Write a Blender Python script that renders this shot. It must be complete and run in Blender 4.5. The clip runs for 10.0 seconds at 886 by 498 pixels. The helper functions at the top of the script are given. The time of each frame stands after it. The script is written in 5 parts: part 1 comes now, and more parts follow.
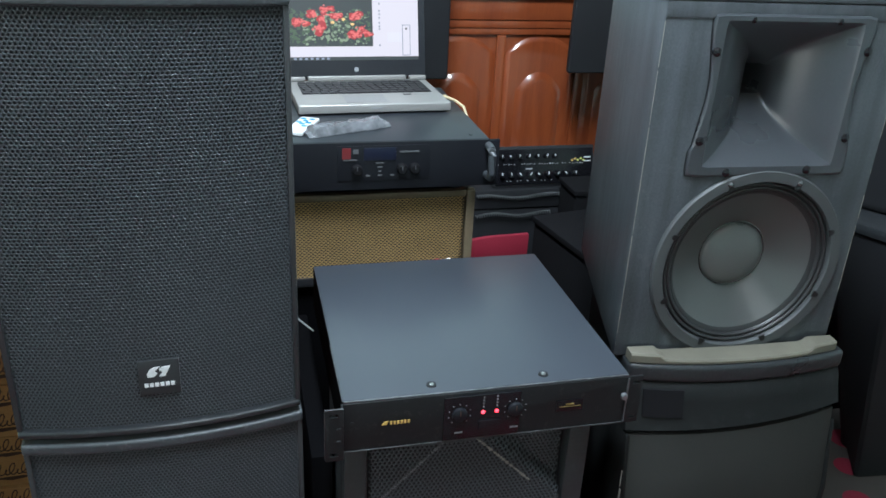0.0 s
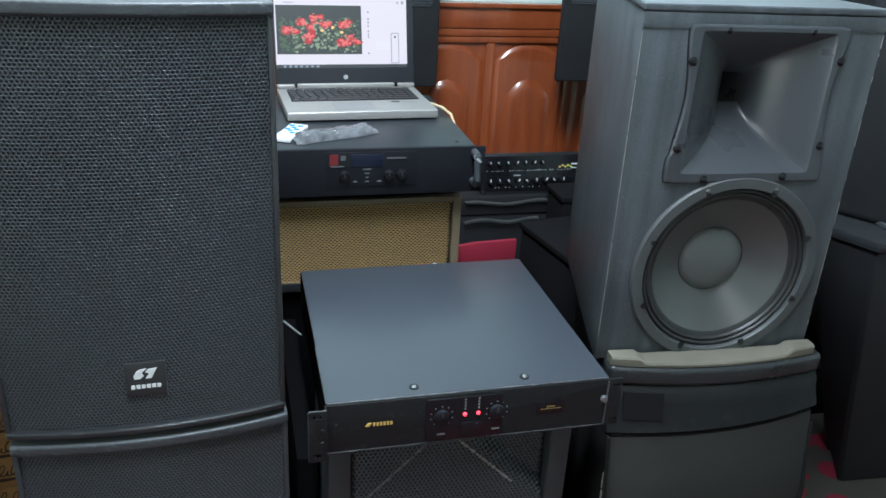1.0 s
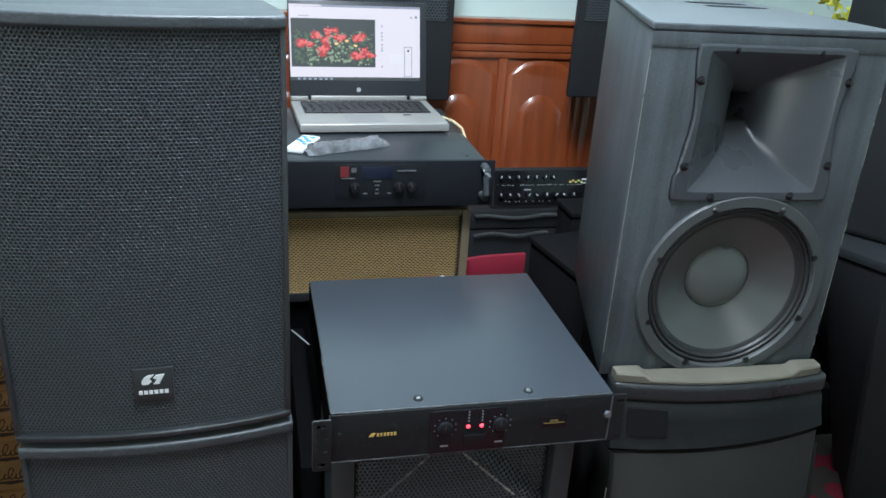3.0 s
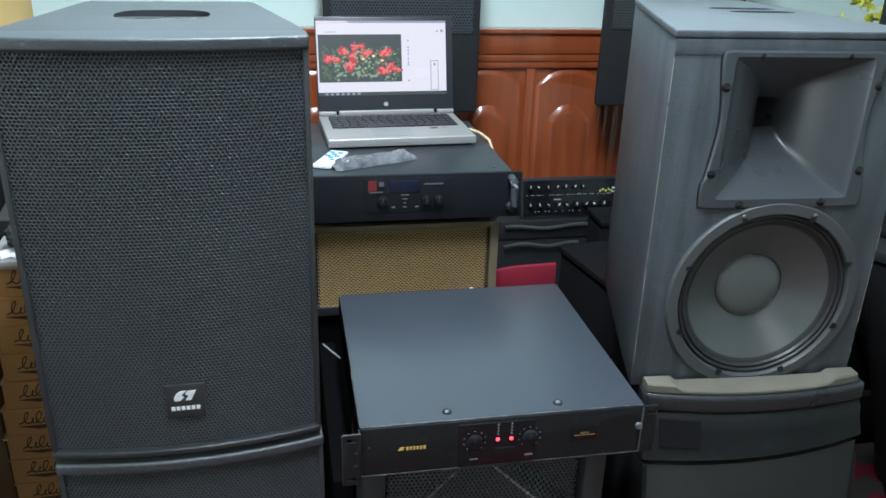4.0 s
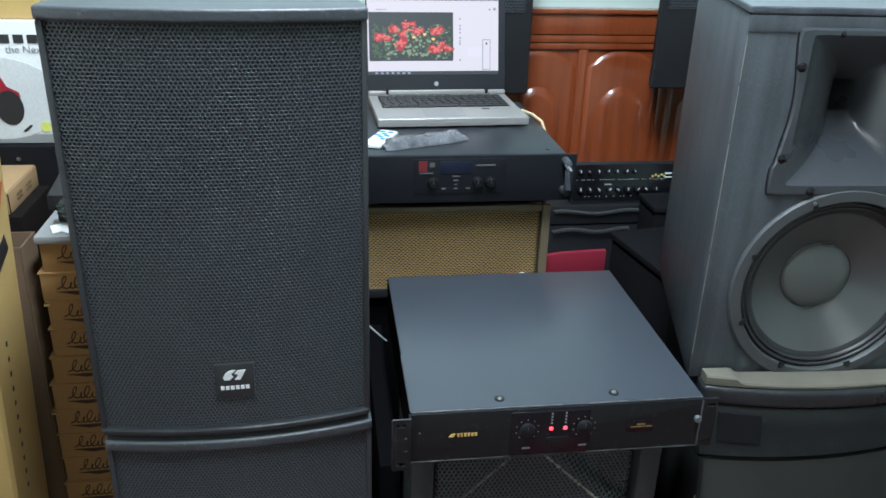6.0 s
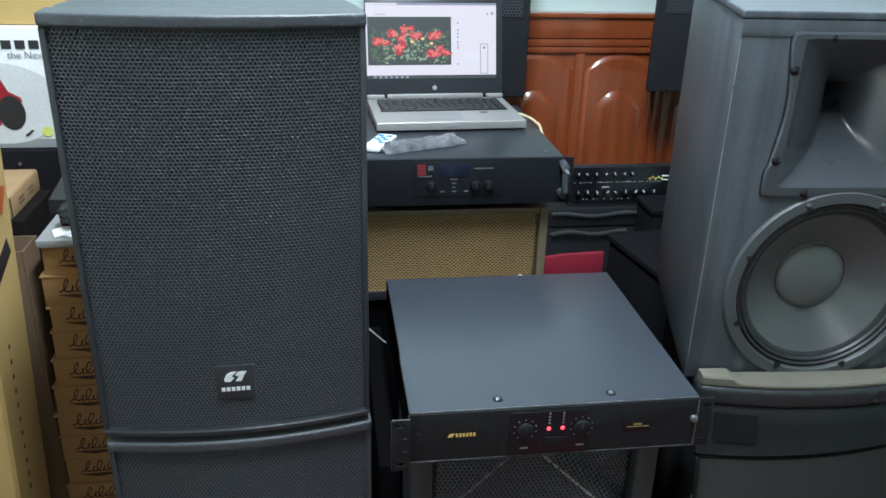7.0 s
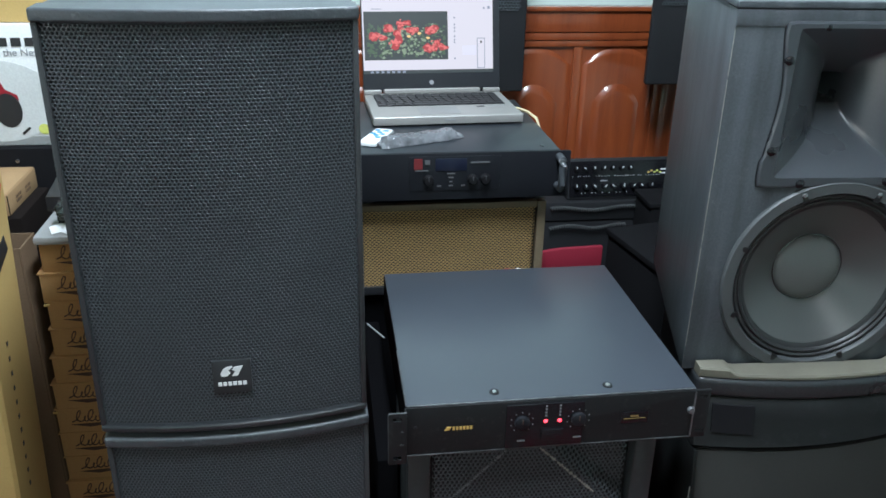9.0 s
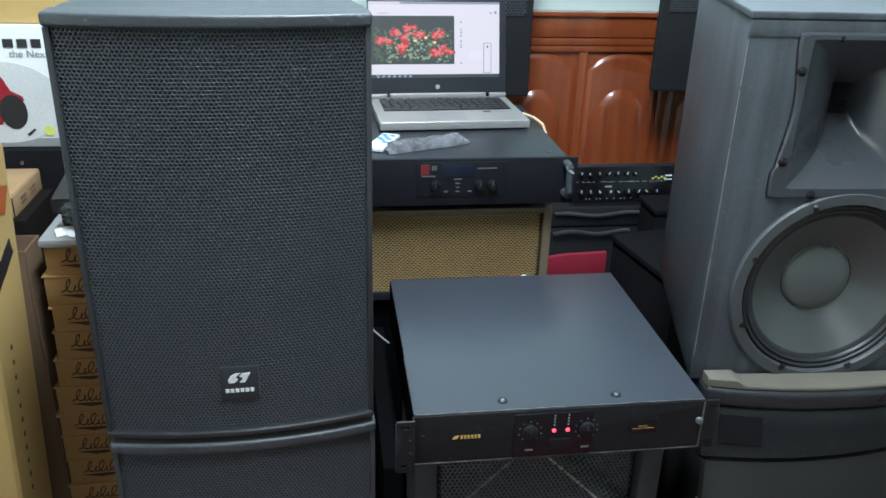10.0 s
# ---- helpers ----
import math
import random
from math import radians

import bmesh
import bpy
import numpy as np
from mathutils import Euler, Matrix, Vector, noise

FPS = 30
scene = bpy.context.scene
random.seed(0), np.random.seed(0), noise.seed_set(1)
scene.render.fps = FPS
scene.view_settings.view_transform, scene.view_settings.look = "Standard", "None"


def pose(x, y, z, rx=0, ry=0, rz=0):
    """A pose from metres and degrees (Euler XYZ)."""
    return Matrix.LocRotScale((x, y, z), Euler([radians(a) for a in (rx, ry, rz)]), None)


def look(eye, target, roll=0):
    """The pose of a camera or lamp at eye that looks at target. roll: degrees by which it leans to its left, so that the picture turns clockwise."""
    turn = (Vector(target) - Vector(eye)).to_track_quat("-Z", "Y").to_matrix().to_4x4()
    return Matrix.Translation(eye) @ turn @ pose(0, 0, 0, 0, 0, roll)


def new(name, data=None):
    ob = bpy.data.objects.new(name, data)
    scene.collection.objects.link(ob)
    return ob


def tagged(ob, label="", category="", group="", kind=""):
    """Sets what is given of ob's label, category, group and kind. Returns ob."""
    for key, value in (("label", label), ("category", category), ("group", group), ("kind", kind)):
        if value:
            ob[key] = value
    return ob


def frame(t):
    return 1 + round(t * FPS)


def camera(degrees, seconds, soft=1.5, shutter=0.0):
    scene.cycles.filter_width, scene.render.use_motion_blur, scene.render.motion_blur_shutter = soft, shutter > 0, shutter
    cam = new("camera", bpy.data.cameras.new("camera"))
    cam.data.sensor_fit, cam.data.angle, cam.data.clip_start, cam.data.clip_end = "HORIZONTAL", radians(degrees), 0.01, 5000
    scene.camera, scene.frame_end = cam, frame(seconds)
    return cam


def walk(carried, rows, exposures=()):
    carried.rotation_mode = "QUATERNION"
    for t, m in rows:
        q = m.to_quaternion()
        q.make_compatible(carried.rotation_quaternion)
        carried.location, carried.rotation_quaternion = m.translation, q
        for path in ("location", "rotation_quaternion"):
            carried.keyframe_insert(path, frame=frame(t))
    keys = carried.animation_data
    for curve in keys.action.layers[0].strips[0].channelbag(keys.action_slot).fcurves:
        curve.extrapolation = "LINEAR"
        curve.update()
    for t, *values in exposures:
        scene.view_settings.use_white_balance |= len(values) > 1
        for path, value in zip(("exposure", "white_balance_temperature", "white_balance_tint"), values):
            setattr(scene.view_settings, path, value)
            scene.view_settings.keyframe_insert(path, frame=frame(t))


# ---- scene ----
cam = camera(56.5, 10.0, soft=1.6)
PATH = [
    (0, (-0.12, -0.964, 1.343), (0.342, 0.797, 0.515), 3.0),
    (0.5, (-0.11, -0.977, 1.345), (0.343, 0.79, 0.524), 3.6),
    (1, (-0.106, -0.99, 1.351), (0.366, 0.775, 0.538), 3.2),
    (1.5, (-0.113, -0.994, 1.35), (0.369, 0.769, 0.538), 3.1),
    (2, (-0.115, -0.997, 1.351), (0.374, 0.767, 0.545), 3.5),
    (2.5, (-0.108, -0.999, 1.357), (0.351, 0.779, 0.565), 3.8),
    (3.8, (-0.09, -1.005, 1.357), (0.309, 0.791, 0.573), 2.8),
    (4, (-0.087, -1.005, 1.363), (0.274, 0.805, 0.594), 1.8),
    (4.5, (-0.079, -0.982, 1.358), (0.221, 0.836, 0.581), 0.7),
    (5, (-0.103, -0.969, 1.348), (0.133, 0.85, 0.549), 0.7),
    (5.5, (-0.108, -0.969, 1.344), (0.164, 0.841, 0.538), 1.9),
    (7, (-0.108, -0.984, 1.349), (0.165, 0.829, 0.551), 1.7),
    (7.5, (-0.11, -0.991, 1.35), (0.171, 0.824, 0.557), 1.7),
    (8, (-0.1, -0.99, 1.345), (0.195, 0.819, 0.543), 1.9),
    (8.5, (-0.098, -0.986, 1.348), (0.176, 0.828, 0.552), 1.9),
    (9, (-0.098, -0.987, 1.344), (0.169, 0.824, 0.539), 1.2),
    (9.5, (-0.108, -0.976, 1.349), (0.17, 0.834, 0.543), 1.7),
    (10, (-0.115, -0.976, 1.351), (0.159, 0.835, 0.548), 1.8),
]
walk(cam, [(t, look(eye, target, roll)) for t, eye, target, roll in PATH],
     exposures=[(0.0, 0.30, 6500, 10), (2.5, 0.28, 6500, 10), (10.0, 0.22, 6500, 10)])

# ---- world and lamps ----
world = bpy.data.worlds.new("world")
scene.world = world
world.use_nodes = True
sky = world.node_tree.nodes.new("ShaderNodeTexSky")
sky.sky_type, sky.sun_disc, sky.sun_elevation, sky.sun_rotation = "NISHITA", False, radians(40), radians(120)
world.node_tree.links.new(sky.outputs[0], world.node_tree.nodes["Background"].inputs[0])
world.node_tree.nodes["Background"].inputs[1].default_value = 0.08
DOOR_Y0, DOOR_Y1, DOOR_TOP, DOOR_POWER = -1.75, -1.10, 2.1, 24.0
# The second tube is an added warm fill for the front faces.
TUBES = [(0.05, -0.22, 90.0, 79.0, (0.735, 0.860, 1.0)), (0.1, -2.2, 0.0, 6.0, (1.0, 0.89, 0.76))]


# ---- small tools ----
def mat(name, col, rough=0.5, metal=0.0, var=0.15, vscale=7.0, grain=0.1, gscale=250.0, bump=0.1, bscale=500.0,
        dist=0.001, coat=0.0, spec=0.5, rvar=0.05, scuff=0.0, scuff_scale=26.0):
    m = bpy.data.materials.new(name)
    m.use_nodes = True
    nt = m.node_tree
    b = nt.nodes["Principled BSDF"]
    tc = nt.nodes.new("ShaderNodeTexCoord")
    large, fine, relief = (nt.nodes.new("ShaderNodeTexNoise") for _ in range(3))
    large.inputs["Scale"].default_value, large.inputs["Detail"].default_value = vscale, 5
    fine.inputs["Scale"].default_value, fine.inputs["Detail"].default_value = gscale, 3
    relief.inputs["Scale"].default_value, relief.inputs["Detail"].default_value = bscale, 2
    for n in (large, fine, relief):
        nt.links.new(tc.outputs["Object"], n.inputs["Vector"])
    lo = nt.nodes.new("ShaderNodeMapRange")
    lo.inputs["From Min"].default_value, lo.inputs["From Max"].default_value = 0.2, 0.8
    lo.inputs["To Min"].default_value, lo.inputs["To Max"].default_value = 1 - var, 1 + var
    hi = nt.nodes.new("ShaderNodeMapRange")
    hi.inputs["From Min"].default_value, hi.inputs["From Max"].default_value = 0.2, 0.8
    hi.inputs["To Min"].default_value, hi.inputs["To Max"].default_value = 1 - grain, 1 + grain
    nt.links.new(large.outputs["Fac"], lo.inputs["Value"])
    nt.links.new(fine.outputs["Fac"], hi.inputs["Value"])
    mul = nt.nodes.new("ShaderNodeMath")
    mul.operation = "MULTIPLY"
    nt.links.new(lo.outputs[0], mul.inputs[0])
    nt.links.new(hi.outputs[0], mul.inputs[1])
    sc = nt.nodes.new("ShaderNodeVectorMath")
    sc.operation = "SCALE"
    sc.inputs[0].default_value = col
    nt.links.new(mul.outputs[0], sc.inputs["Scale"])
    if scuff > 0:
        worn = nt.nodes.new("ShaderNodeTexNoise")
        worn.inputs["Scale"].default_value, worn.inputs["Detail"].default_value, worn.inputs["Roughness"].default_value = scuff_scale, 9, 0.72
        nt.links.new(tc.outputs["Object"], worn.inputs["Vector"])
        edge = nt.nodes.new("ShaderNodeMapRange")
        edge.inputs["From Min"].default_value, edge.inputs["From Max"].default_value = 0.56, 0.72
        edge.inputs["To Max"].default_value = scuff
        nt.links.new(worn.outputs["Fac"], edge.inputs["Value"])
        mix = nt.nodes.new("ShaderNodeMix")
        mix.data_type = "RGBA"
        nt.links.new(edge.outputs[0], mix.inputs["Factor"])
        nt.links.new(sc.outputs[0], mix.inputs["A"])
        mix.inputs["B"].default_value = (0.24, 0.25, 0.25, 1)
        nt.links.new(mix.outputs["Result"], b.inputs["Base Color"])
    else:
        nt.links.new(sc.outputs[0], b.inputs["Base Color"])
    rr = nt.nodes.new("ShaderNodeMapRange")
    rr.inputs["From Min"].default_value, rr.inputs["From Max"].default_value = 0.2, 0.8
    rr.inputs["To Min"].default_value, rr.inputs["To Max"].default_value = max(0.02, rough - rvar), min(1, rough + rvar)
    nt.links.new(large.outputs["Fac"], rr.inputs["Value"])
    nt.links.new(rr.outputs[0], b.inputs["Roughness"])
    b.inputs["Metallic"].default_value = metal
    b.inputs["Coat Weight"].default_value = coat
    b.inputs["Coat Roughness"].default_value = 0.12
    b.inputs["Specular IOR Level"].default_value = spec
    bp = nt.nodes.new("ShaderNodeBump")
    bp.inputs["Strength"].default_value, bp.inputs["Distance"].default_value = bump, dist
    nt.links.new(relief.outputs["Fac"], bp.inputs["Height"])
    nt.links.new(bp.outputs[0], b.inputs["Normal"])
    return m


def glow(name, col, strength):
    m = bpy.data.materials.new(name)
    m.use_nodes = True
    b = m.node_tree.nodes["Principled BSDF"]
    b.inputs["Base Color"].default_value = (0.02, 0.02, 0.02, 1)
    b.inputs["Emission Color"].default_value = (*col, 1)
    b.inputs["Emission Strength"].default_value = strength
    b.inputs["Roughness"].default_value = 0.4
    return m


def thing(name, m, label, category, group="", kind=""):
    e = new(name)
    e.empty_display_size = 0.05
    e.matrix_basis = m
    return tagged(e, label, category, group, kind)


def link_mesh(name, me, material, parent=None, label="", m=None, smooth=None):
    ob = new(name, me)
    if material and not me.materials:
        me.materials.append(material)
    if parent:
        ob.parent = parent
    if m is not None:
        ob.matrix_basis = m
    if label:
        ob["label"] = label
    if smooth is not None:
        me.shade_smooth()
        me.set_sharp_from_angle(angle=radians(smooth))
    return ob


def part(name, bm, material, parent=None, label="", m=None, smooth=35):
    """One bmesh becomes one mesh object under its parent."""
    me = bpy.data.meshes.new(name)
    bmesh.ops.recalc_face_normals(bm, faces=bm.faces[:])
    bm.to_mesh(me)
    bm.free()
    return link_mesh(name, me, material, parent, label, m, smooth)


def soften(bm, width, segments=2, angle=30):
    if width > 0:
        es = [e for e in bm.edges if len(e.link_faces) == 2 and e.calc_face_angle(0) > radians(angle)]
        bmesh.ops.bevel(bm, geom=es, offset=width, segments=segments, profile=0.6, affect="EDGES", clamp_overlap=True)
    return bm


def box(x0, x1, y0, y1, z0, z1, bevel=0.0, segments=2):
    bm = bmesh.new()
    bmesh.ops.create_cube(bm, size=1)
    for v in bm.verts:
        v.co = Vector(((x0 + x1) / 2 + v.co.x * (x1 - x0), (y0 + y1) / 2 + v.co.y * (y1 - y0), (z0 + z1) / 2 + v.co.z * (z1 - z0)))
    return soften(bm, bevel, segments)


def prism(outline, a, b, axis="z", bevel=0.0, segments=2, angle=30):
    """A solid from a closed outline of 2D points, drawn from a to b along the axis."""
    bm = bmesh.new()
    put = {"z": lambda p, h: (p[0], p[1], h), "y": lambda p, h: (p[0], h, p[1]), "x": lambda p, h: (h, p[0], p[1])}[axis]
    lo = [bm.verts.new(put(p, a)) for p in outline]
    hi = [bm.verts.new(put(p, b)) for p in outline]
    bm.faces.new(lo)
    bm.faces.new(hi[::-1])
    n = len(outline)
    for i in range(n):
        bm.faces.new((lo[i], hi[i], hi[(i + 1) % n], lo[(i + 1) % n]))
    bmesh.ops.recalc_face_normals(bm, faces=bm.faces[:])
    return soften(bm, bevel, segments, angle)


def lathe(profile, seg=48, closed=False):
    """Turns (radius, y) pairs round the y axis."""
    bm = bmesh.new()
    rings = []
    for r, y in profile:
        if r < 1e-6:
            rings.append([bm.verts.new((0, y, 0))])
        else:
            rings.append([bm.verts.new((r * math.cos(2 * math.pi * i / seg), y, r * math.sin(2 * math.pi * i / seg))) for i in range(seg)])
    for A, B in zip(rings, rings[1:]):
        for i in range(seg):
            j = (i + 1) % seg
            if len(A) == 1:
                bm.faces.new((A[0], B[i], B[j]))
            elif len(B) == 1:
                bm.faces.new((A[i], B[0], A[j]))
            else:
                bm.faces.new((A[i], B[i], B[j], A[j]))
    return bm


def tube(points, r, seg=6):
    bm = bmesh.new()
    rings = []
    pts = [Vector(p) for p in points]
    for k, p in enumerate(pts):
        d = (pts[min(k + 1, len(pts) - 1)] - pts[max(k - 1, 0)]).normalized()
        side = d.cross(Vector((0.13, 0.2, 1))).normalized()
        up = side.cross(d)
        rings.append([bm.verts.new(p + r * (side * math.cos(2 * math.pi * i / seg) + up * math.sin(2 * math.pi * i / seg))) for i in range(seg)])
    for A, B in zip(rings, rings[1:]):
        for i in range(seg):
            bm.faces.new((A[i], A[(i + 1) % seg], B[(i + 1) % seg], B[i]))
    bm.faces.new(rings[0][::-1])
    bm.faces.new(rings[-1])
    return bm


def merge(*bms):
    out = bmesh.new()
    for b in bms:
        tmp = bpy.data.meshes.new("tmp")
        b.to_mesh(tmp)
        b.free()
        out.from_mesh(tmp)
        bpy.data.meshes.remove(tmp)
    return out


def moved(bm, m):
    bmesh.ops.transform(bm, matrix=m, verts=bm.verts[:])
    return bm


def cut(ob, *cutters):
    """Takes solids out of ob's mesh and keeps the result as plain mesh."""
    made = []
    for c in cutters:
        me = bpy.data.meshes.new("cutter")
        bmesh.ops.recalc_face_normals(c, faces=c.faces[:])
        c.to_mesh(me)
        c.free()
        co = bpy.data.objects.new("cutter", me)
        scene.collection.objects.link(co)
        co.parent = ob.parent
        co.matrix_basis = ob.matrix_basis
        mod = ob.modifiers.new("cut", "BOOLEAN")
        mod.object, mod.operation, mod.solver = co, "DIFFERENCE", "EXACT"
        made.append(co)
    bpy.context.view_layer.update()
    old = ob.data
    me = bpy.data.meshes.new_from_object(ob.evaluated_get(bpy.context.evaluated_depsgraph_get()))
    ob.modifiers.clear()
    ob.data = me
    me.name = old.name
    for co in made:
        bpy.data.objects.remove(co)
    me.shade_smooth()
    me.set_sharp_from_angle(angle=radians(35))
    return ob


def perforated(w, h, pitch, hole, thick, sy=1.0, bow=lambda x, z: 0.0, name="grille"):
    """A sheet of metal with staggered round holes, centred on x, from z = 0 to h, facing -y."""
    rowh = pitch * 0.866 * sy
    R = pitch / math.sqrt(3)
    ang = np.radians(30 + 60 * np.arange(6))
    ca, sa = np.cos(ang), np.sin(ang) * sy
    cx, cz = [], []
    rows = int(h / rowh)
    cols = int(w / pitch)
    for r in range(rows):
        off = (r % 2) * 0.5
        for c in range(cols):
            cx.append((c - (cols - 1) / 2 + off - 0.25) * pitch)
            cz.append((r + 0.5) * rowh + (h - rows * rowh) / 2)
    cx, cz = np.array(cx), np.array(cz)
    n = len(cx)
    ring = lambda c, r, f: c[:, None] + r * f
    radii = (R, hole * 0.60, hole * 0.5, hole * 0.49)
    X = np.concatenate([ring(cx, r, ca) for r in radii], axis=1)
    Z = np.concatenate([ring(cz, r, sa) for r in radii], axis=1)
    Y = np.concatenate([np.zeros((n, 12)), np.full((n, 6), hole * 0.14), np.full((n, 6), thick)], axis=1)
    Y = Y + np.vectorize(bow)(X, Z)
    co = np.stack([X, Y, Z], axis=2).reshape(-1, 3)
    k = np.arange(6)
    k2 = (k + 1) % 6
    q = np.concatenate([np.stack([o + k, o + k2, o + 6 + k2, o + 6 + k], 1) for o in (0, 6, 12)])
    faces = (q[None] + (24 * np.arange(n))[:, None, None]).reshape(-1, 4)
    me = bpy.data.meshes.new(name)
    me.vertices.add(len(co))
    me.vertices.foreach_set("co", co.ravel())
    me.loops.add(faces.size)
    me.loops.foreach_set("vertex_index", faces.ravel())
    me.polygons.add(len(faces))
    me.polygons.foreach_set("loop_start", np.arange(0, faces.size, 4))
    me.update()
    me.validate()
    return me


def word(text, size, depth=0.0006):
    cu = bpy.data.curves.new("word", "FONT")
    cu.body, cu.size, cu.extrude = text, size, depth
    ob = bpy.data.objects.new("word", cu)
    scene.collection.objects.link(ob)
    bpy.context.view_layer.update()
    me = bpy.data.meshes.new_from_object(ob.evaluated_get(bpy.context.evaluated_depsgraph_get()))
    bpy.data.objects.remove(ob)
    return me


# ---- materials ----
BLACK_TEX = mat("textured black cabinet paint", (0.030, 0.033, 0.035), 0.40, var=0.2, bump=0.55, bscale=420, dist=0.0012)
BLACK_WORN = mat("worn grey black cabinet paint", (0.064, 0.073, 0.081), 0.44, spec=0.35, var=0.35, vscale=6, grain=0.15, bump=0.40, bscale=260, dist=0.0014, scuff=0.14)
BLACK_FLAT = mat("matt black paint", (0.015, 0.016, 0.018), 0.6, bump=0.1, spec=0.35)
streak_tree = BLACK_WORN.node_tree
streak_map, streak_noise, streak_range, streak_mix = (streak_tree.nodes.new(k) for k in ("ShaderNodeMapping", "ShaderNodeTexNoise", "ShaderNodeMapRange", "ShaderNodeVectorMath"))
streak_map.inputs["Scale"].default_value = (28, 28, 1.6)
streak_noise.inputs["Scale"].default_value, streak_noise.inputs["Detail"].default_value = 1.6, 5
streak_range.inputs["From Min"].default_value, streak_range.inputs["From Max"].default_value = 0.3, 0.7
streak_range.inputs["To Min"].default_value, streak_range.inputs["To Max"].default_value = 0.72, 1.18
streak_mix.operation = "SCALE"
streak_bsdf = streak_tree.nodes["Principled BSDF"]
streak_coord = next(n for n in streak_tree.nodes if n.bl_idname == "ShaderNodeTexCoord")
streak_tree.links.new(streak_coord.outputs["Object"], streak_map.inputs["Vector"])
streak_tree.links.new(streak_map.outputs[0], streak_noise.inputs["Vector"])
streak_tree.links.new(streak_noise.outputs["Fac"], streak_range.inputs["Value"])
streak_tree.links.new(streak_bsdf.inputs["Base Color"].links[0].from_socket, streak_mix.inputs[0])
streak_tree.links.new(streak_range.outputs[0], streak_mix.inputs["Scale"])
streak_tree.links.new(streak_mix.outputs[0], streak_bsdf.inputs["Base Color"])
FOAM = mat("dark grey foam", (0.051, 0.055, 0.058), 0.95, bump=0.3, spec=0.1)
GRILLE = mat("black coated steel", (0.050, 0.057, 0.064), 0.33, var=0.06, bump=0.0, rvar=0.015, spec=0.5)
PLASTIC = mat("black moulded plastic", (0.050, 0.056, 0.062), 0.27, var=0.12, bump=0.12, bscale=900, dist=0.0004)
SUB_MESH = mat("fine dark speaker mesh", (0.027, 0.028, 0.026), 0.7, spec=0.2, var=0.2, grain=0.25, gscale=900, bump=0.5, bscale=1100, dist=0.0008)
HORN = mat("grey black horn plastic", (0.042, 0.047, 0.054), 0.29, spec=0.9, var=0.1, bump=0.03, bscale=700, dist=0.0004)
RUBBER = mat("black rubber", (0.007, 0.007, 0.008), 0.40, bump=0.05)
SURROUND = mat("dark treated cloth surround", (0.020, 0.021, 0.022), 0.46, var=0.2, bump=0.25, bscale=240, dist=0.0008)
CONE = mat("grey pressed paper cone", (0.062, 0.066, 0.065), 0.38, spec=0.9, var=0.12, grain=0.04, bump=0.05, bscale=300, dist=0.0005)
ring_lay = CONE.node_tree.nodes.new("ShaderNodeTangent")
ring_lay.direction_type, ring_lay.axis = "RADIAL", "Y"
CONE.node_tree.links.new(ring_lay.outputs[0], CONE.node_tree.nodes["Principled BSDF"].inputs["Tangent"])
CONE.node_tree.nodes["Principled BSDF"].inputs["Anisotropic"].default_value = 0.60
CONE.node_tree.nodes["Principled BSDF"].inputs["Anisotropic Rotation"].default_value = 0.25
CAP = mat("dust cap", (0.10, 0.108, 0.104), 0.30, var=0.1, grain=0.04, bump=0.03)
CAST = mat("grey cast frame", (0.056, 0.061, 0.063), 0.52, var=0.15, grain=0.05, bump=0.05)
STEEL = mat("dark steel screw", (0.16, 0.165, 0.17), 0.25, metal=0.8, bump=0.02)
AMP_TOP = mat("blue black painted sheet steel", (0.039, 0.047, 0.058), 0.31, var=0.08, vscale=3, grain=0.0, bump=0.0, rvar=0.02, spec=1.0)
AMP_FACE = mat("black amplifier faceplate", (0.010, 0.011, 0.012), 0.48, var=0.1, bump=0.04, spec=0.3, scuff=0.12, scuff_scale=60)
AMP_GLOSS = mat("glossy black plastic window", (0.008, 0.008, 0.010), 0.18, var=0.1, bump=0.02)
EDGE_METAL = mat("bare scraped metal edge", (0.17, 0.18, 0.19), 0.35, metal=0.6, var=0.6, vscale=60, bump=0.1)
DULL_EDGE = mat("rubbed dark metal edge", (0.075, 0.078, 0.082), 0.40, metal=0.4, var=0.8, vscale=45, bump=0.1)
BARE = mat("bright bare screw head", (0.55, 0.56, 0.57), 0.25, metal=0.9, bump=0.0)
GOLD = mat("gold print", (0.72, 0.48, 0.14), 0.45, metal=0.2)
DULL_GOLD = mat("dull gold print", (0.24, 0.16, 0.05), 0.5)
WHITE_PRINT = mat("white print", (0.72, 0.74, 0.74), 0.5)
GREY_PRINT = mat("grey print", (0.30, 0.31, 0.32), 0.5)
RED_PRINT = mat("red print", (0.40, 0.025, 0.025), 0.45)
LABEL_RED = mat("dull red print", (0.15, 0.014, 0.016), 0.6)
FAINT_PRINT = mat("faint grey print", (0.085, 0.088, 0.092), 0.7)
LCD = mat("dark blue display", (0.006, 0.009, 0.024), 0.3)
GOLD_PAINT = mat("gold coated grille", (0.50, 0.335, 0.150), 0.36, metal=0.4, var=0.2, vscale=5)
GOLD_FRAME = mat("beige wooden frame", (0.21, 0.165, 0.105), 0.5, var=0.2, vscale=9, bump=0.1)
ALU = mat("silver aluminium", (0.335, 0.328, 0.31), 0.42, metal=0.3, var=0.05, grain=0.02, bump=0.01)
KEY = mat("black key plastic", (0.014, 0.014, 0.015), 0.45)
PAD = mat("grey touchpad", (0.25, 0.25, 0.245), 0.4, var=0.05)
BEZEL = mat("dark grey bezel", (0.022, 0.024, 0.028), 0.4, var=0.08)
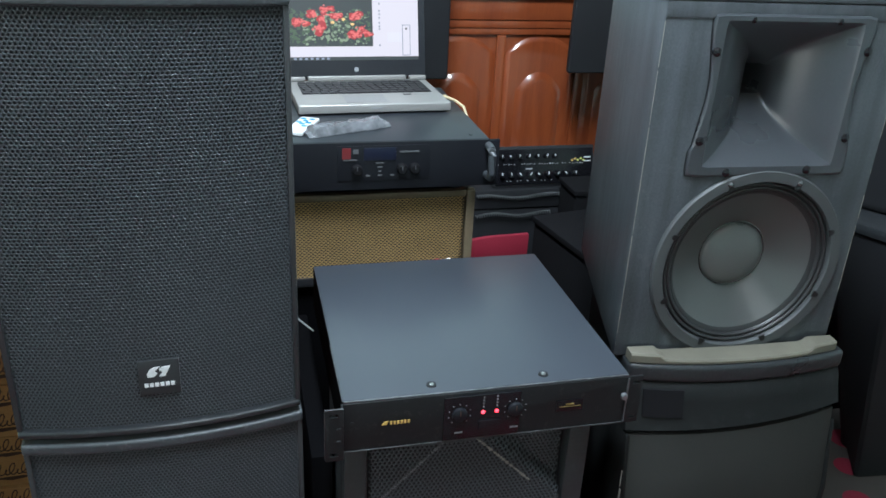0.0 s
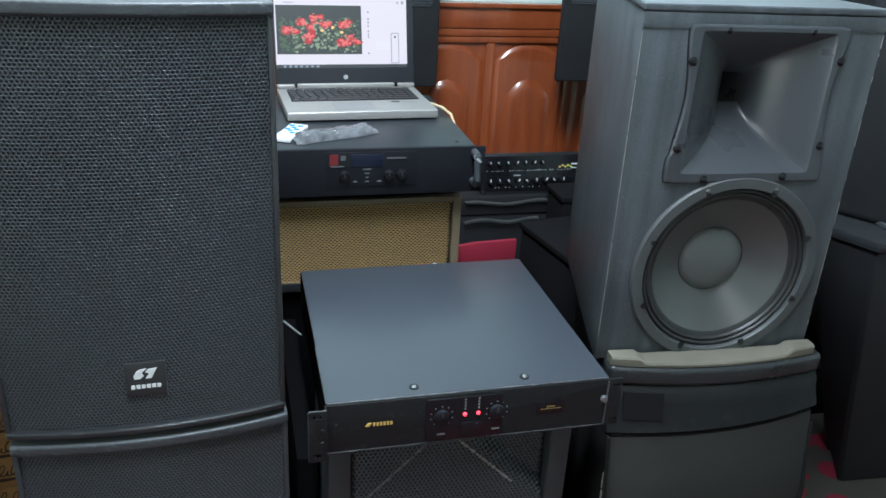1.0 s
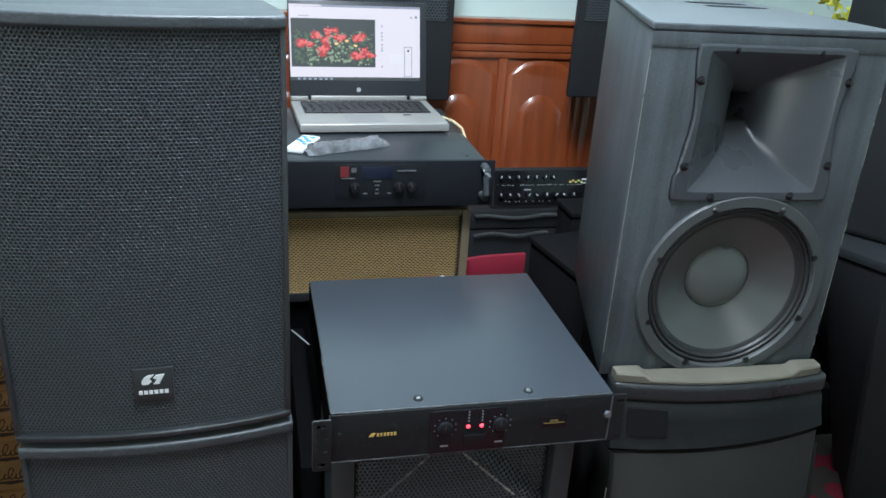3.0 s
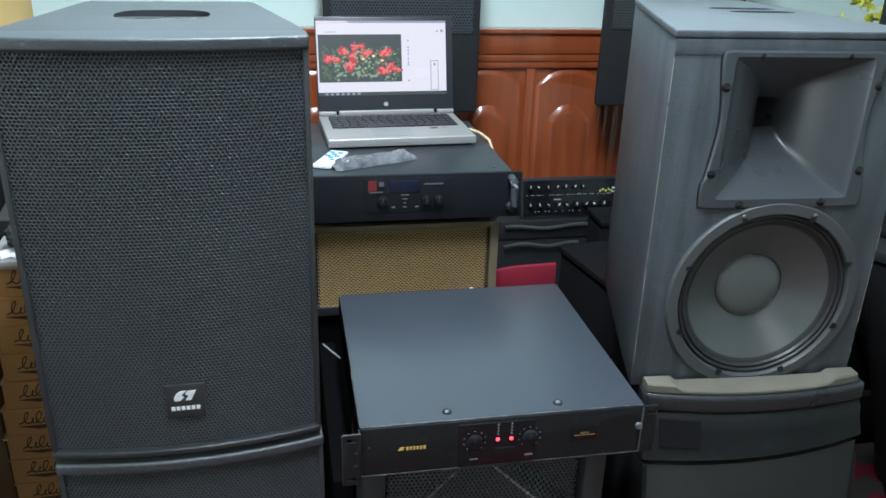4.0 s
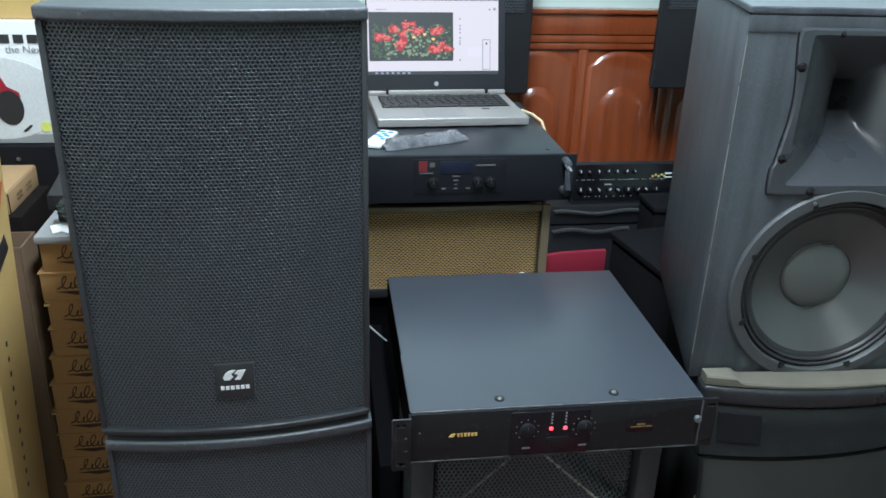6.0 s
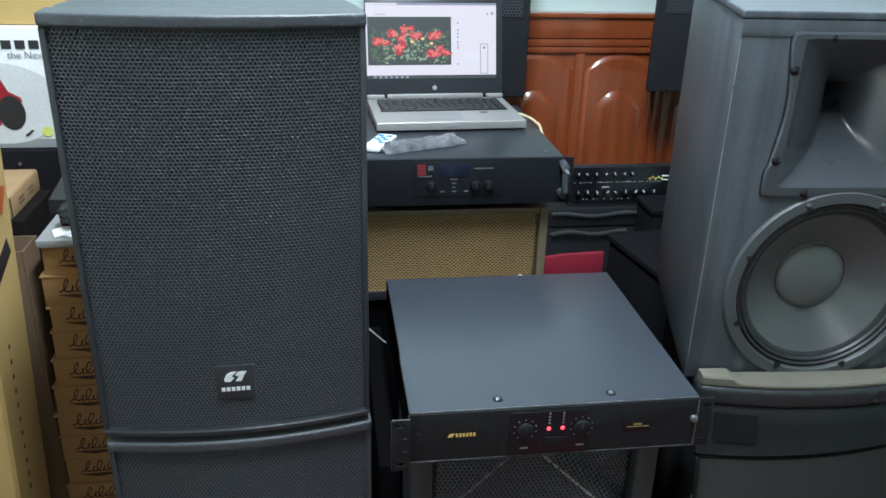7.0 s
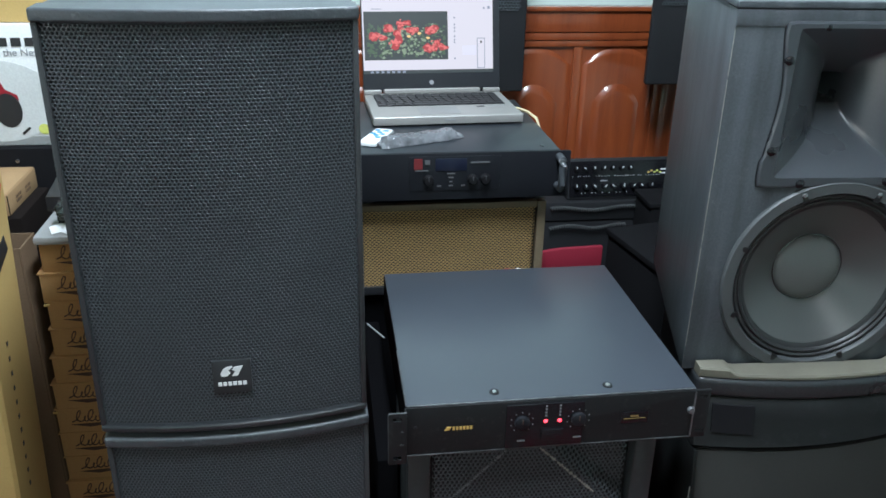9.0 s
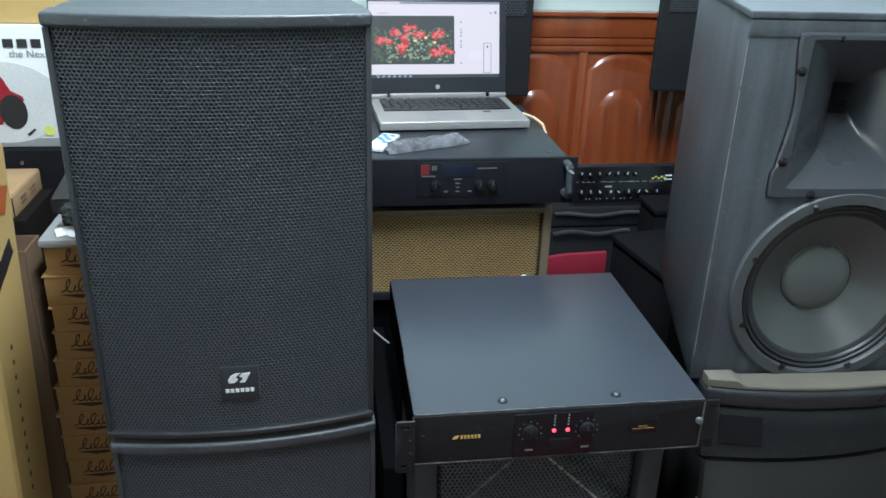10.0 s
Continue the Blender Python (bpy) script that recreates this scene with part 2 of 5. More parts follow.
WOOD_STRIP = mat("bare beige board", (0.125, 0.117, 0.088), 0.7, var=0.2, vscale=14, grain=0.06, bump=0.1)
WORN = mat("worn edge showing pale board", (0.26, 0.25, 0.22), 0.7, var=0.4, vscale=50)
MINT = mat("pale mint wall paint", (0.60, 0.74, 0.69), 0.6, var=0.04, vscale=2, grain=0.02, bump=0.05, bscale=120)
CEIL = mat("white ceiling paint", (0.8, 0.8, 0.79), 0.8, var=0.03)
CARTON = mat("brown corrugated carton", (0.40, 0.225, 0.088), 0.75, var=0.14, vscale=6, grain=0.08, bump=0.15, bscale=160)
# Darker copy of the carton colour, with the shade put into it.
CARTON_SHADED = mat("brown carton in shade", (0.145, 0.095, 0.057), 0.85, spec=0.2, var=0.2, vscale=7, grain=0.1, bump=0.15, bscale=160)
TAN = mat("tan carton", (0.37, 0.235, 0.115), 0.75, var=0.12, vscale=9, grain=0.08, bump=0.15, bscale=160)
TAN_INK = mat("faded brown ink", (0.15, 0.09, 0.05), 0.7, var=0.5, vscale=60)
DARK_BOARD = mat("dark brown board", (0.011, 0.0085, 0.0075), 0.95, spec=0.08, var=0.3, vscale=9, bump=0.1)
CARTON_PALE = mat("pale yellow carton", (0.52, 0.35, 0.125), 0.7, var=0.12, vscale=5, grain=0.06, bump=0.12, bscale=120)
INK = mat("dark brown ink", (0.06, 0.03, 0.02), 0.7, var=0.3)
WHITE_CARD = mat("white glossy card", (0.76, 0.77, 0.77), 0.4, var=0.05)
GREY_CARD = mat("grey printed card", (0.27, 0.28, 0.275), 0.55, var=0.15, vscale=12)
RED_GLOSS = mat("deep red print", (0.33, 0.015, 0.03), 0.35, var=0.25, vscale=12)
DARK_INK = mat("near black print", (0.02, 0.02, 0.022), 0.5)
LIME = mat("yellow green sticker", (0.62, 0.66, 0.16), 0.5)
RED_BOX = mat("crimson card", (0.29, 0.022, 0.042), 0.5, var=0.12, vscale=9)
FILM = mat("crinkled clear film", (0.120, 0.126, 0.134), 0.16, var=0.7, vscale=38, bump=0.9, bscale=120, dist=0.003, coat=0.5)
REMOTE_W = mat("white plastic", (0.80, 0.82, 0.82), 0.35, var=0.04)
BLUE_KEY = mat("blue rubber", (0.02, 0.25, 0.45), 0.5)
CREAM = mat("cream cable sheath", (0.66, 0.55, 0.33), 0.5)
BRAID = mat("grey braided sleeve", (0.085, 0.09, 0.09), 0.6, var=0.3, vscale=60)
YELLOW_LEAF = mat("yellow green petals", (0.62, 0.60, 0.06), 0.6, var=0.3, vscale=30)
GREEN_LEAF = mat("green leaves", (0.06, 0.13, 0.03), 0.6, var=0.3, vscale=30)
SCREEN_WHITE = glow("lit white screen", (0.86, 0.86, 1.0), 0.74)
SCREEN_DARK = glow("lit dark picture", (0.030, 0.042, 0.046), 1.0)
SCREEN_GREEN = glow("lit leaf green", (0.065, 0.12, 0.070), 0.9)
SCREEN_PALE = glow("lit pale green", (0.24, 0.33, 0.23), 0.9)
SCREEN_RED = glow("lit red petals", (0.42, 0.045, 0.055), 0.95)
SCREEN_PINK = glow("lit coral petals", (0.74, 0.17, 0.17), 0.95)
SCREEN_YELLOW = glow("lit yellow petals", (0.9, 0.6, 0.25), 0.95)
SCREEN_BLUE = glow("lit grey blue interface", (0.25, 0.30, 0.42), 0.9)
LED_RED = glow("red light diode", (1.0, 0.04, 0.07), 3.5)
TUBE_GLOW = glow("fluorescent tube", (0.95, 1.0, 1.0), 6.0)


def wood_material():
    m = bpy.data.materials.new("varnished red brown wood")
    m.use_nodes = True
    nt = m.node_tree
    b = nt.nodes["Principled BSDF"]
    tc = nt.nodes.new("ShaderNodeTexCoord")
    mp = nt.nodes.new("ShaderNodeMapping")
    mp.inputs["Scale"].default_value = (9, 9, 0.9)
    nt.links.new(tc.outputs["Object"], mp.inputs["Vector"])
    n1, n2, n3 = (nt.nodes.new("ShaderNodeTexNoise") for _ in range(3))
    n1.inputs["Scale"].default_value, n1.inputs["Detail"].default_value = 2.0, 6
    n1.inputs["Distortion"].default_value = 1.5
    n2.inputs["Scale"].default_value, n2.inputs["Detail"].default_value = 30, 4
    n3.inputs["Scale"].default_value = 5.0
    nt.links.new(mp.outputs[0], n1.inputs["Vector"])
    nt.links.new(mp.outputs[0], n2.inputs["Vector"])
    nt.links.new(tc.outputs["Object"], n3.inputs["Vector"])
    add = nt.nodes.new("ShaderNodeMath")
    add.operation = "MULTIPLY_ADD"
    add.inputs[1].default_value = 0.3
    nt.links.new(n2.outputs["Fac"], add.inputs[0])
    nt.links.new(n1.outputs["Fac"], add.inputs[2])
    ramp = nt.nodes.new("ShaderNodeValToRGB")
    ramp.color_ramp.elements[0].position, ramp.color_ramp.elements[0].color = 0.35, (0.20, 0.041, 0.014, 1)
    ramp.color_ramp.elements[1].position, ramp.color_ramp.elements[1].color = 0.90, (0.34, 0.080, 0.025, 1)
    nt.links.new(add.outputs[0], ramp.inputs[0])
    nt.links.new(ramp.outputs[0], b.inputs["Base Color"])
    b.inputs["Roughness"].default_value = 0.28
    b.inputs["Coat Weight"].default_value, b.inputs["Coat Roughness"].default_value = 1.0, 0.13
    bp = nt.nodes.new("ShaderNodeBump")
    bp.inputs["Strength"].default_value, bp.inputs["Distance"].default_value = 0.25, 0.004
    nt.links.new(n3.outputs["Fac"], bp.inputs["Height"])
    nt.links.new(bp.outputs[0], b.inputs["Normal"])
    nt.links.new(bp.outputs[0], b.inputs["Coat Normal"])
    return m


def carpet_material():
    m = bpy.data.materials.new("red patterned carpet")
    m.use_nodes = True
    nt = m.node_tree
    b = nt.nodes["Principled BSDF"]
    tc = nt.nodes.new("ShaderNodeTexCoord")
    vo = nt.nodes.new("ShaderNodeTexVoronoi")
    vo.inputs["Scale"].default_value = 9
    nz = nt.nodes.new("ShaderNodeTexNoise")
    nz.inputs["Scale"].default_value, nz.inputs["Detail"].default_value = 350, 4
    nt.links.new(tc.outputs["Object"], vo.inputs["Vector"])
    nt.links.new(tc.outputs["Object"], nz.inputs["Vector"])
    ramp = nt.nodes.new("ShaderNodeValToRGB")
    ramp.color_ramp.interpolation = "CONSTANT"
    ramp.color_ramp.elements[0].color = (0.22, 0.010, 0.030, 1)
    ramp.color_ramp.elements[1].position, ramp.color_ramp.elements[1].color = 0.46, (0.055, 0.048, 0.042, 1)
    nt.links.new(vo.outputs["Distance"], ramp.inputs[0])
    nt.links.new(ramp.outputs[0], b.inputs["Base Color"])
    b.inputs["Roughness"].default_value = 0.95
    bp = nt.nodes.new("ShaderNodeBump")
    bp.inputs["Strength"].default_value, bp.inputs["Distance"].default_value = 0.6, 0.004
    nt.links.new(nz.outputs["Fac"], bp.inputs["Height"])
    nt.links.new(bp.outputs[0], b.inputs["Normal"])
    return m


WOOD = wood_material()
CARPET = carpet_material()

# Paler than the cabinet, in place of light grazing its top.
TOP_SHEEN = mat("cabinet top with painted sheen", (0.125, 0.142, 0.150), 0.45, var=0.18, vscale=6, grain=0.15, bump=0.3, bscale=380)


def sheen_top(ob, above, dust=None):
    """Gives the upward faces above a height a paler colour that paints their sheen."""
    ob.data.materials.append(dust or TOP_SHEEN)
    for f in ob.data.polygons:
        if f.normal.z > 0.75 and f.center.z > above:
            f.material_index = 1


# Matt deep black; also put where a recess or gap is only in shade.
DEEP_BLACK = mat("matt deep black", (0.008, 0.008, 0.009), 0.9, spec=0.12, bump=0.2)
# Near-black put in for the deep shade of gaps; also on the amplifier's sides.
SHADE_BLACK = mat("near-black for shaded places", (0.003, 0.003, 0.0035), 1.0, spec=0.03, bump=0.2)
DARK_COVER = mat("dark steel cover", (0.020, 0.024, 0.029), 0.36, var=0.1, vscale=3, grain=0.05, bump=0.05, spec=0.5)
RACK_BLACK = mat("near black rack panel", (0.008, 0.009, 0.012), 0.5, spec=0.3)
KNOB = mat("dull black knob", (0.007, 0.007, 0.008), 0.7, spec=0.15)
DIM_PRINT = mat("dim grey print", (0.16, 0.165, 0.17), 0.6)
POST = mat("dull black post", (0.024, 0.027, 0.029), 0.48, var=0.25, bump=0.25, bscale=300, scuff=0.08)
SUB_PAINT = mat("dull black subwoofer paint", (0.011, 0.012, 0.012), 0.50, var=0.3, vscale=6, bump=0.2, bscale=420, spec=0.13, scuff=0.04)
LIP = mat("leathery black lip", (0.024, 0.027, 0.029), 0.30, var=0.2, bump=0.5, bscale=190, dist=0.0012, scuff=0.12, scuff_scale=45)
BEAD = mat("worn shiny black moulding", (0.042, 0.048, 0.053), 0.40, var=0.25, bump=0.7, bscale=190, dist=0.0014, scuff=0.34, scuff_scale=60)

# Weaker painted sheen, for the top that lies farther from the lamp.
WEAK_TOP_SHEEN = mat("cabinet top with weaker painted sheen", (0.066, 0.075, 0.080), 0.45, var=0.25, vscale=6, grain=0.15, bump=0.3, bscale=380, scuff=0.1)

# ---- the room ----
WALL_Y, LEFT_X, RIGHT_X, FRONT_Y, TOP_Z = 1.45, -1.6, 2.4, -3.0, 2.60
WOOD_TOP = 1.018


def structure(name, bm, material, label, smooth=35):
    return tagged(part(name, bm, material, None, "", None, smooth), label, name.split("_")[0], kind="structure")


structure("floor", box(LEFT_X - 0.1, RIGHT_X + 0.1, FRONT_Y - 0.1, WALL_Y + 0.1, -0.1, 0), CARPET, "floor covered with red patterned carpet")
structure("ceiling", box(LEFT_X - 0.1, RIGHT_X + 0.1, FRONT_Y - 0.1, WALL_Y + 0.1, TOP_Z, TOP_Z + 0.1), CEIL, "plain white painted ceiling")
structure("wall_north", box(LEFT_X - 0.1, RIGHT_X + 0.1, WALL_Y, WALL_Y + 0.1, 0, TOP_Z), MINT, "pale mint green painted wall above wood panelling")
structure("wall_south", box(LEFT_X - 0.1, RIGHT_X + 0.1, FRONT_Y - 0.1, FRONT_Y, 0, TOP_Z), MINT, "pale mint green painted wall")
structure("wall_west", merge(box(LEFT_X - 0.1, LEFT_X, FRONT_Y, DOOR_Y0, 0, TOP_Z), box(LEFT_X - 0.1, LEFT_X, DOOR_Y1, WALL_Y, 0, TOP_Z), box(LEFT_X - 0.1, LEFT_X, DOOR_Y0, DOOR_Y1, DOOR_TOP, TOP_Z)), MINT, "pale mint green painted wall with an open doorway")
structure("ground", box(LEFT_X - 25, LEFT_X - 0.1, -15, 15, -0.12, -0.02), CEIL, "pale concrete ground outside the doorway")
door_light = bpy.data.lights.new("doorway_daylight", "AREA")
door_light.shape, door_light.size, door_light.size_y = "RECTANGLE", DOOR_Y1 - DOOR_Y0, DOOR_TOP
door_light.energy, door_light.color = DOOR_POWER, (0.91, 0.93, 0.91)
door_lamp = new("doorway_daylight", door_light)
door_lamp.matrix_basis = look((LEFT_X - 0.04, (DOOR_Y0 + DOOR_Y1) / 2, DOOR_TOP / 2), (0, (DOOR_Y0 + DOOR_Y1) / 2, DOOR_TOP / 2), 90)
structure("wall_east", box(RIGHT_X, RIGHT_X + 0.1, FRONT_Y, WALL_Y, 0, TOP_Z), MINT, "pale mint green painted wall")


def arch_outline(x0, x1, z0, z1, rise, n=14):
    pts = [(x0, z0), (x1, z0), (x1, z1 - rise)]
    for i in range(1, n):
        s = 1 - 2 * i / n
        pts.append(((x0 + x1) / 2 + s * (x1 - x0) / 2, z1 - rise * abs(s) ** 2.2))
    return pts + [(x0, z1 - rise)]


def pillow(x0, x1, z0, z1, rise, y0, width, height):
    """An arched panel whose border swells in a smooth curve."""
    bm = bmesh.new()
    rings = []
    for i in range(8):
        q = i / 7
        t = width * q
        y = y0 - height * math.sin(math.pi / 2 * q)
        rings.append([bm.verts.new((x, y, z)) for x, z in arch_outline(x0 + t, x1 - t, z0 + t, z1 - t, rise * (1 - 0.5 * t / width))])
    n = len(rings[0])
    for A, B in zip(rings, rings[1:]):
        for i in range(n):
            bm.faces.new((A[i], A[(i + 1) % n], B[(i + 1) % n], B[i]))
    bm.faces.new(rings[-1])
    return bm


def wainscot():
    w = thing("wood_panelling", pose(0, WALL_Y, 0), "glossy red-brown varnished wood panelling along the wall", "panelling", kind="structure")
    part("backing", box(LEFT_X, RIGHT_X, -0.015, 0, 0, WOOD_TOP - 0.002), WOOD, w)
    part("top_rail", box(LEFT_X, RIGHT_X, -0.034, -0.0155, 0.958, WOOD_TOP, 0.004), WOOD, w)
    part("cap_moulding", box(LEFT_X, RIGHT_X, -0.045, 0, WOOD_TOP, WOOD_TOP + 0.014, 0.005), WOOD, w)
    part("moulding", box(LEFT_X, RIGHT_X, -0.030, -0.0155, 0.934, 0.9565, 0.004), WOOD, w)
    part("rail", box(LEFT_X, RIGHT_X, -0.0262, -0.0155, 0.9145, 0.9325, 0.002), WOOD, w)
    part("bottom_rail", box(LEFT_X, RIGHT_X, -0.03, -0.0155, 0.0, 0.12, 0.004), WOOD, w)
    pitch, x = 0.262, 0.654 - 8 * 0.262
    while x < RIGHT_X - 0.3:
        part("stile", box(x - 0.014, x + 0.014, -0.0265, -0.0155, 0.1215, 0.9135, 0.004), WOOD, w)
        part("arch_moulding", pillow(x + 0.016, x + pitch - 0.016, 0.13, 0.910, 0.055, -0.0153, 0.020, 0.0074), WOOD, w, "", None, 60)
        part("raised_panel", pillow(x + 0.056, x + pitch - 0.056, 0.18, 0.802, 0.060, -0.0224, 0.030, 0.0112), WOOD, w, "", None, 60)
        x += pitch


wainscot()


def ceiling_lamp(x, y, turn, power, tint):
    t = thing("ceiling_lamp", pose(x, y, TOP_Z, 0, 0, turn), "unseen white fluorescent batten lamp on the ceiling", "lamp", "ceiling lamps")
    part("housing", box(-0.62, 0.62, -0.04, 0.04, -0.045, -0.001, 0.01), REMOTE_W, t)
    tb = moved(lathe([(0, -0.6), (0.013, -0.6), (0.013, 0.6), (0, 0.6)], 16), pose(0, 0, -0.062, 0, 0, 90))
    part("tube", tb, TUBE_GLOW, t)
    li = bpy.data.lights.new("lamp_light", "AREA")
    li.shape, li.size, li.size_y, li.energy, li.color = "RECTANGLE", 1.2, 0.14, power, tint
    lo = new("lamp_light", li)
    lo.parent = t
    lo.matrix_basis = pose(0, 0, -0.085)


for tx, ty, turn, watts, tint in TUBES:
    ceiling_lamp(tx, ty, turn, watts, tint)


# ---- tall loudspeakers with a bowed steel grille ----
BOW = 0.023


def bow_y(x, half):
    return -BOW * max(0.0, 1 - (x / half) ** 2)


def bowed_outline(half, back, n=20, inset=0.0):
    """Plan of a lip: curved front, straight back."""
    pts = [(half * (2 * i / n - 1), bow_y(half * (2 * i / n - 1), half) + inset) for i in range(n + 1)]
    return pts + [(half, back), (-half, back)]


def screw(parent, x, y, z, r=0.006, material=None):
    bm = lathe([(0, -0.0035), (r * 0.55, -0.003), (r, -0.001), (r, 0.003)], 14)
    moved(bm, pose(x, y, z))
    return part("screw", bm, material or STEEL, parent)


def cone_parts(parent, cx, cz, y, r):
    """Frame, surround, cone and dust cap of a round driver with bolt circle r."""
    k = r / 0.154
    rim = lathe([(0.163 * k, y + 0.004), (0.1635 * k, y - 0.004), (0.161 * k, y - 0.008), (0.1455 * k, y - 0.008), (0.1435 * k, y - 0.005), (0.1425 * k, y + 0.012)], 72)
    part("driver_frame", moved(rim, pose(cx, 0, cz)), CAST, parent, "grey cast ring of the woofer")
    rolls = [(0.1425 * k, y + 0.004)]
    for i in range(25):
        q = i / 24
        rolls.append(((0.1418 - 0.0145 * q) * k, y + 0.0005 + 0.004 * q - 0.0035 * abs(math.sin(math.pi * 2 * q))))
    part("surround", moved(lathe(rolls, 72), pose(cx, 0, cz)), SURROUND, parent, "dark ribbed woofer surround")
    part("cone_edge", moved(lathe([(0.1272 * k, y + 0.0045), (0.1250 * k, y + 0.0048), (0.1205 * k, y + 0.0085)], 72), pose(cx, 0, cz)), SURROUND, parent, "dark coated edge of the cone")
    cone = [((0.1203 - 0.0666 * q) * k, y + 0.0087 + 0.0393 * (q ** 0.95)) for q in [i / 14 for i in range(15)]]
    part("cone", moved(lathe(cone, 72), pose(cx, 0, cz)), CONE, parent, "grey paper woofer cone")
    cap = [(0.056 * k * math.cos(a), y + 0.046 - 0.017 * math.sin(a)) for a in [math.pi / 2 * i / 10 for i in range(11)]]
    part("dust_cap", moved(lathe(cap, 48), pose(cx, 0, cz)), CAP, parent, "pale grey domed dust cap")
    seam = [(0.0575 * k + 0.0011 * math.cos(a), y + 0.0455 + 0.0011 * math.sin(a)) for a in [2 * math.pi * i / 8 for i in range(9)]]
    part("glue_ring", moved(lathe(seam, 64), pose(cx, 0, cz)), STEEL, parent, "thin shiny glue line round the dust cap")


def tall_speaker(m, h, label):
    w, d, lip = 0.196, 0.40, 0.0170
    s = thing("loudspeaker", m, label, "loudspeaker", "tall grille loudspeakers")
    plan = [(-w, 0.030), (w, 0.030), (w, 0.085), (0.138, d - 0.01), (0.128, d), (-0.128, d), (-0.138, d - 0.01), (-w, 0.085)]
    body = part("cabinet", prism(plan, 0.002, h - 0.002, "z", 0.012, 3), BLACK_TEX, s, "black textured trapezoid cabinet")
    ell = [(0.068 * math.copysign(abs(math.cos(a)) ** 0.6, math.cos(a)), 0.222 + 0.056 * math.copysign(abs(math.sin(a)) ** 0.8, math.sin(a))) for a in [2 * math.pi * i / 28 for i in range(28)]]
    cut(body, prism(ell, h - 0.06, h + 0.02), box(-w + 0.016, w - 0.016, 0.0, 0.10, 0.03, h - 0.03))
    sheen_top(body, h - 0.02, WEAK_TOP_SHEEN)
    part("handle", prism([(-0.070, 0.214), (0.070, 0.214), (0.070, 0.238), (-0.070, 0.238)], h - 0.028, h - 0.006, "z", 0.008, 3), BLACK_TEX, s, "moulded carrying handle bar")
    # A deep black sheet carries the shade inside the recess.
    part("handle_well", prism([(x * 0.99, y) for x, y in ell], h - 0.0595, h - 0.058), DEEP_BLACK, s, "handle recess bottom, blackened in place of its shade")
    ledge = [(x, y - 0.003 if y < 0.03 else y) for x, y in bowed_outline(w + 0.001, 0.045)]
    sheen_top(part("top_lip", prism(ledge, h - lip, h, "z", 0.0048, 4, 40), BEAD, s, "leathery worn top moulding"), h - 0.0008, WEAK_TOP_SHEEN)
    part("bottom_lip", prism([(x, y - 0.0015 if y < 0.03 else y) for x, y in bowed_outline(w, 0.045)], 0.0, 0.0105, "z", 0.0045, 3, 40), LIP, s, "thin bottom moulding")
    for side in (-1, 1):
        part("side_strip", box(side * (w - 0.004) - 0.004, side * (w - 0.004) + 0.004, 0.0, 0.045, 0.0110, h - lip - 0.0005, 0.002), BLACK_TEX, s)
    mesh = perforated(0.384, h - lip - 0.0115, 0.0057, 0.0044, 0.0014, 1.0, lambda x, z: bow_y(x, 0.195) + 0.006)
    link_mesh("grille", mesh, GRILLE, s, "perforated black steel grille", pose(0, 0, 0.0108))
    part("backing", prism([(x * 0.975, y + 0.0105) for x, y in bowed_outline(w, 0.042)], 0.011, h - lip - 0.001, "z"), FOAM, s, "dark foam behind the grille")
    b = part("badge", prism([(-0.0275, 0.062), (0.0275, 0.062), (0.0275, 0.117), (-0.0275, 0.117)], -BOW + 0.0025, -BOW + 0.009, "y", 0.001), POST, s, "square black badge with a silver mark")
    y = -BOW + 0.0015
    left = [(-15, -8), (-16, -3), (-12, 4), (-6, 7.5), (2, 8), (-5, 1), (-2, -3), (-7, -8)]
    right = [(0, 2), (4, 7), (16, 8), (12, 0), (8, -8), (0, -8), (5, -1), (3, 1)]
    for shape in (left, right):
        part("mark", prism([(px * 0.001, 0.0995 + pz * 0.001) for px, pz in shape], y, y + 0.0015, "y"), WHITE_PRINT, b, "silver leaf-shaped mark")
    for i in range(6):
        part("letter_bar", prism([(-0.0205 + i * 0.0070, 0.0755), (-0.0153 + i * 0.0070, 0.0755), (-0.0153 + i * 0.0070, 0.0815), (-0.0205 + i * 0.0070, 0.0815)], y, y + 0.0015, "y"), WHITE_PRINT, b)
    return s


LS = pose(-0.2492, 0.0866, 0, 0, 0, 2.5)
tall_speaker(LS @ pose(0.002, 0, 0.0), 0.5855, "black loudspeaker with perforated grille standing on the carpet")
tall_speaker(LS @ pose(0.000, 0, 0.596), 0.608, "black loudspeaker with perforated grille stacked on another")

# ---- the open two-way loudspeaker on its subwoofer ----
def worn_line(parent, p0, p1, width, count, seed, material=WORN):
    """Small chips of bare board along an edge."""
    rnd = random.Random(seed)
    p0, p1 = Vector(p0), Vector(p1)
    bms = []
    for _ in range(count):
        a = rnd.random()
        ln = rnd.choice((0.003, 0.006, 0.012, 0.03, 0.05)) * rnd.uniform(0.6, 1.2) / (p1 - p0).length
        c0, c1 = p0.lerp(p1, a), p0.lerp(p1, min(1, a + ln))
        w = width * rnd.uniform(0.4, 1.0)
        lo, hi = Vector(map(min, zip(c0, c1))), Vector(map(max, zip(c0, c1)))
        bms.append(box(lo.x - w, hi.x + w, lo.y - w, hi.y + w, lo.z, hi.z + 0.001))
    return tagged(part("worn_edge", merge(*bms), material, parent, "chipped paint along the cabinet edge", None, None), kind="stuff")


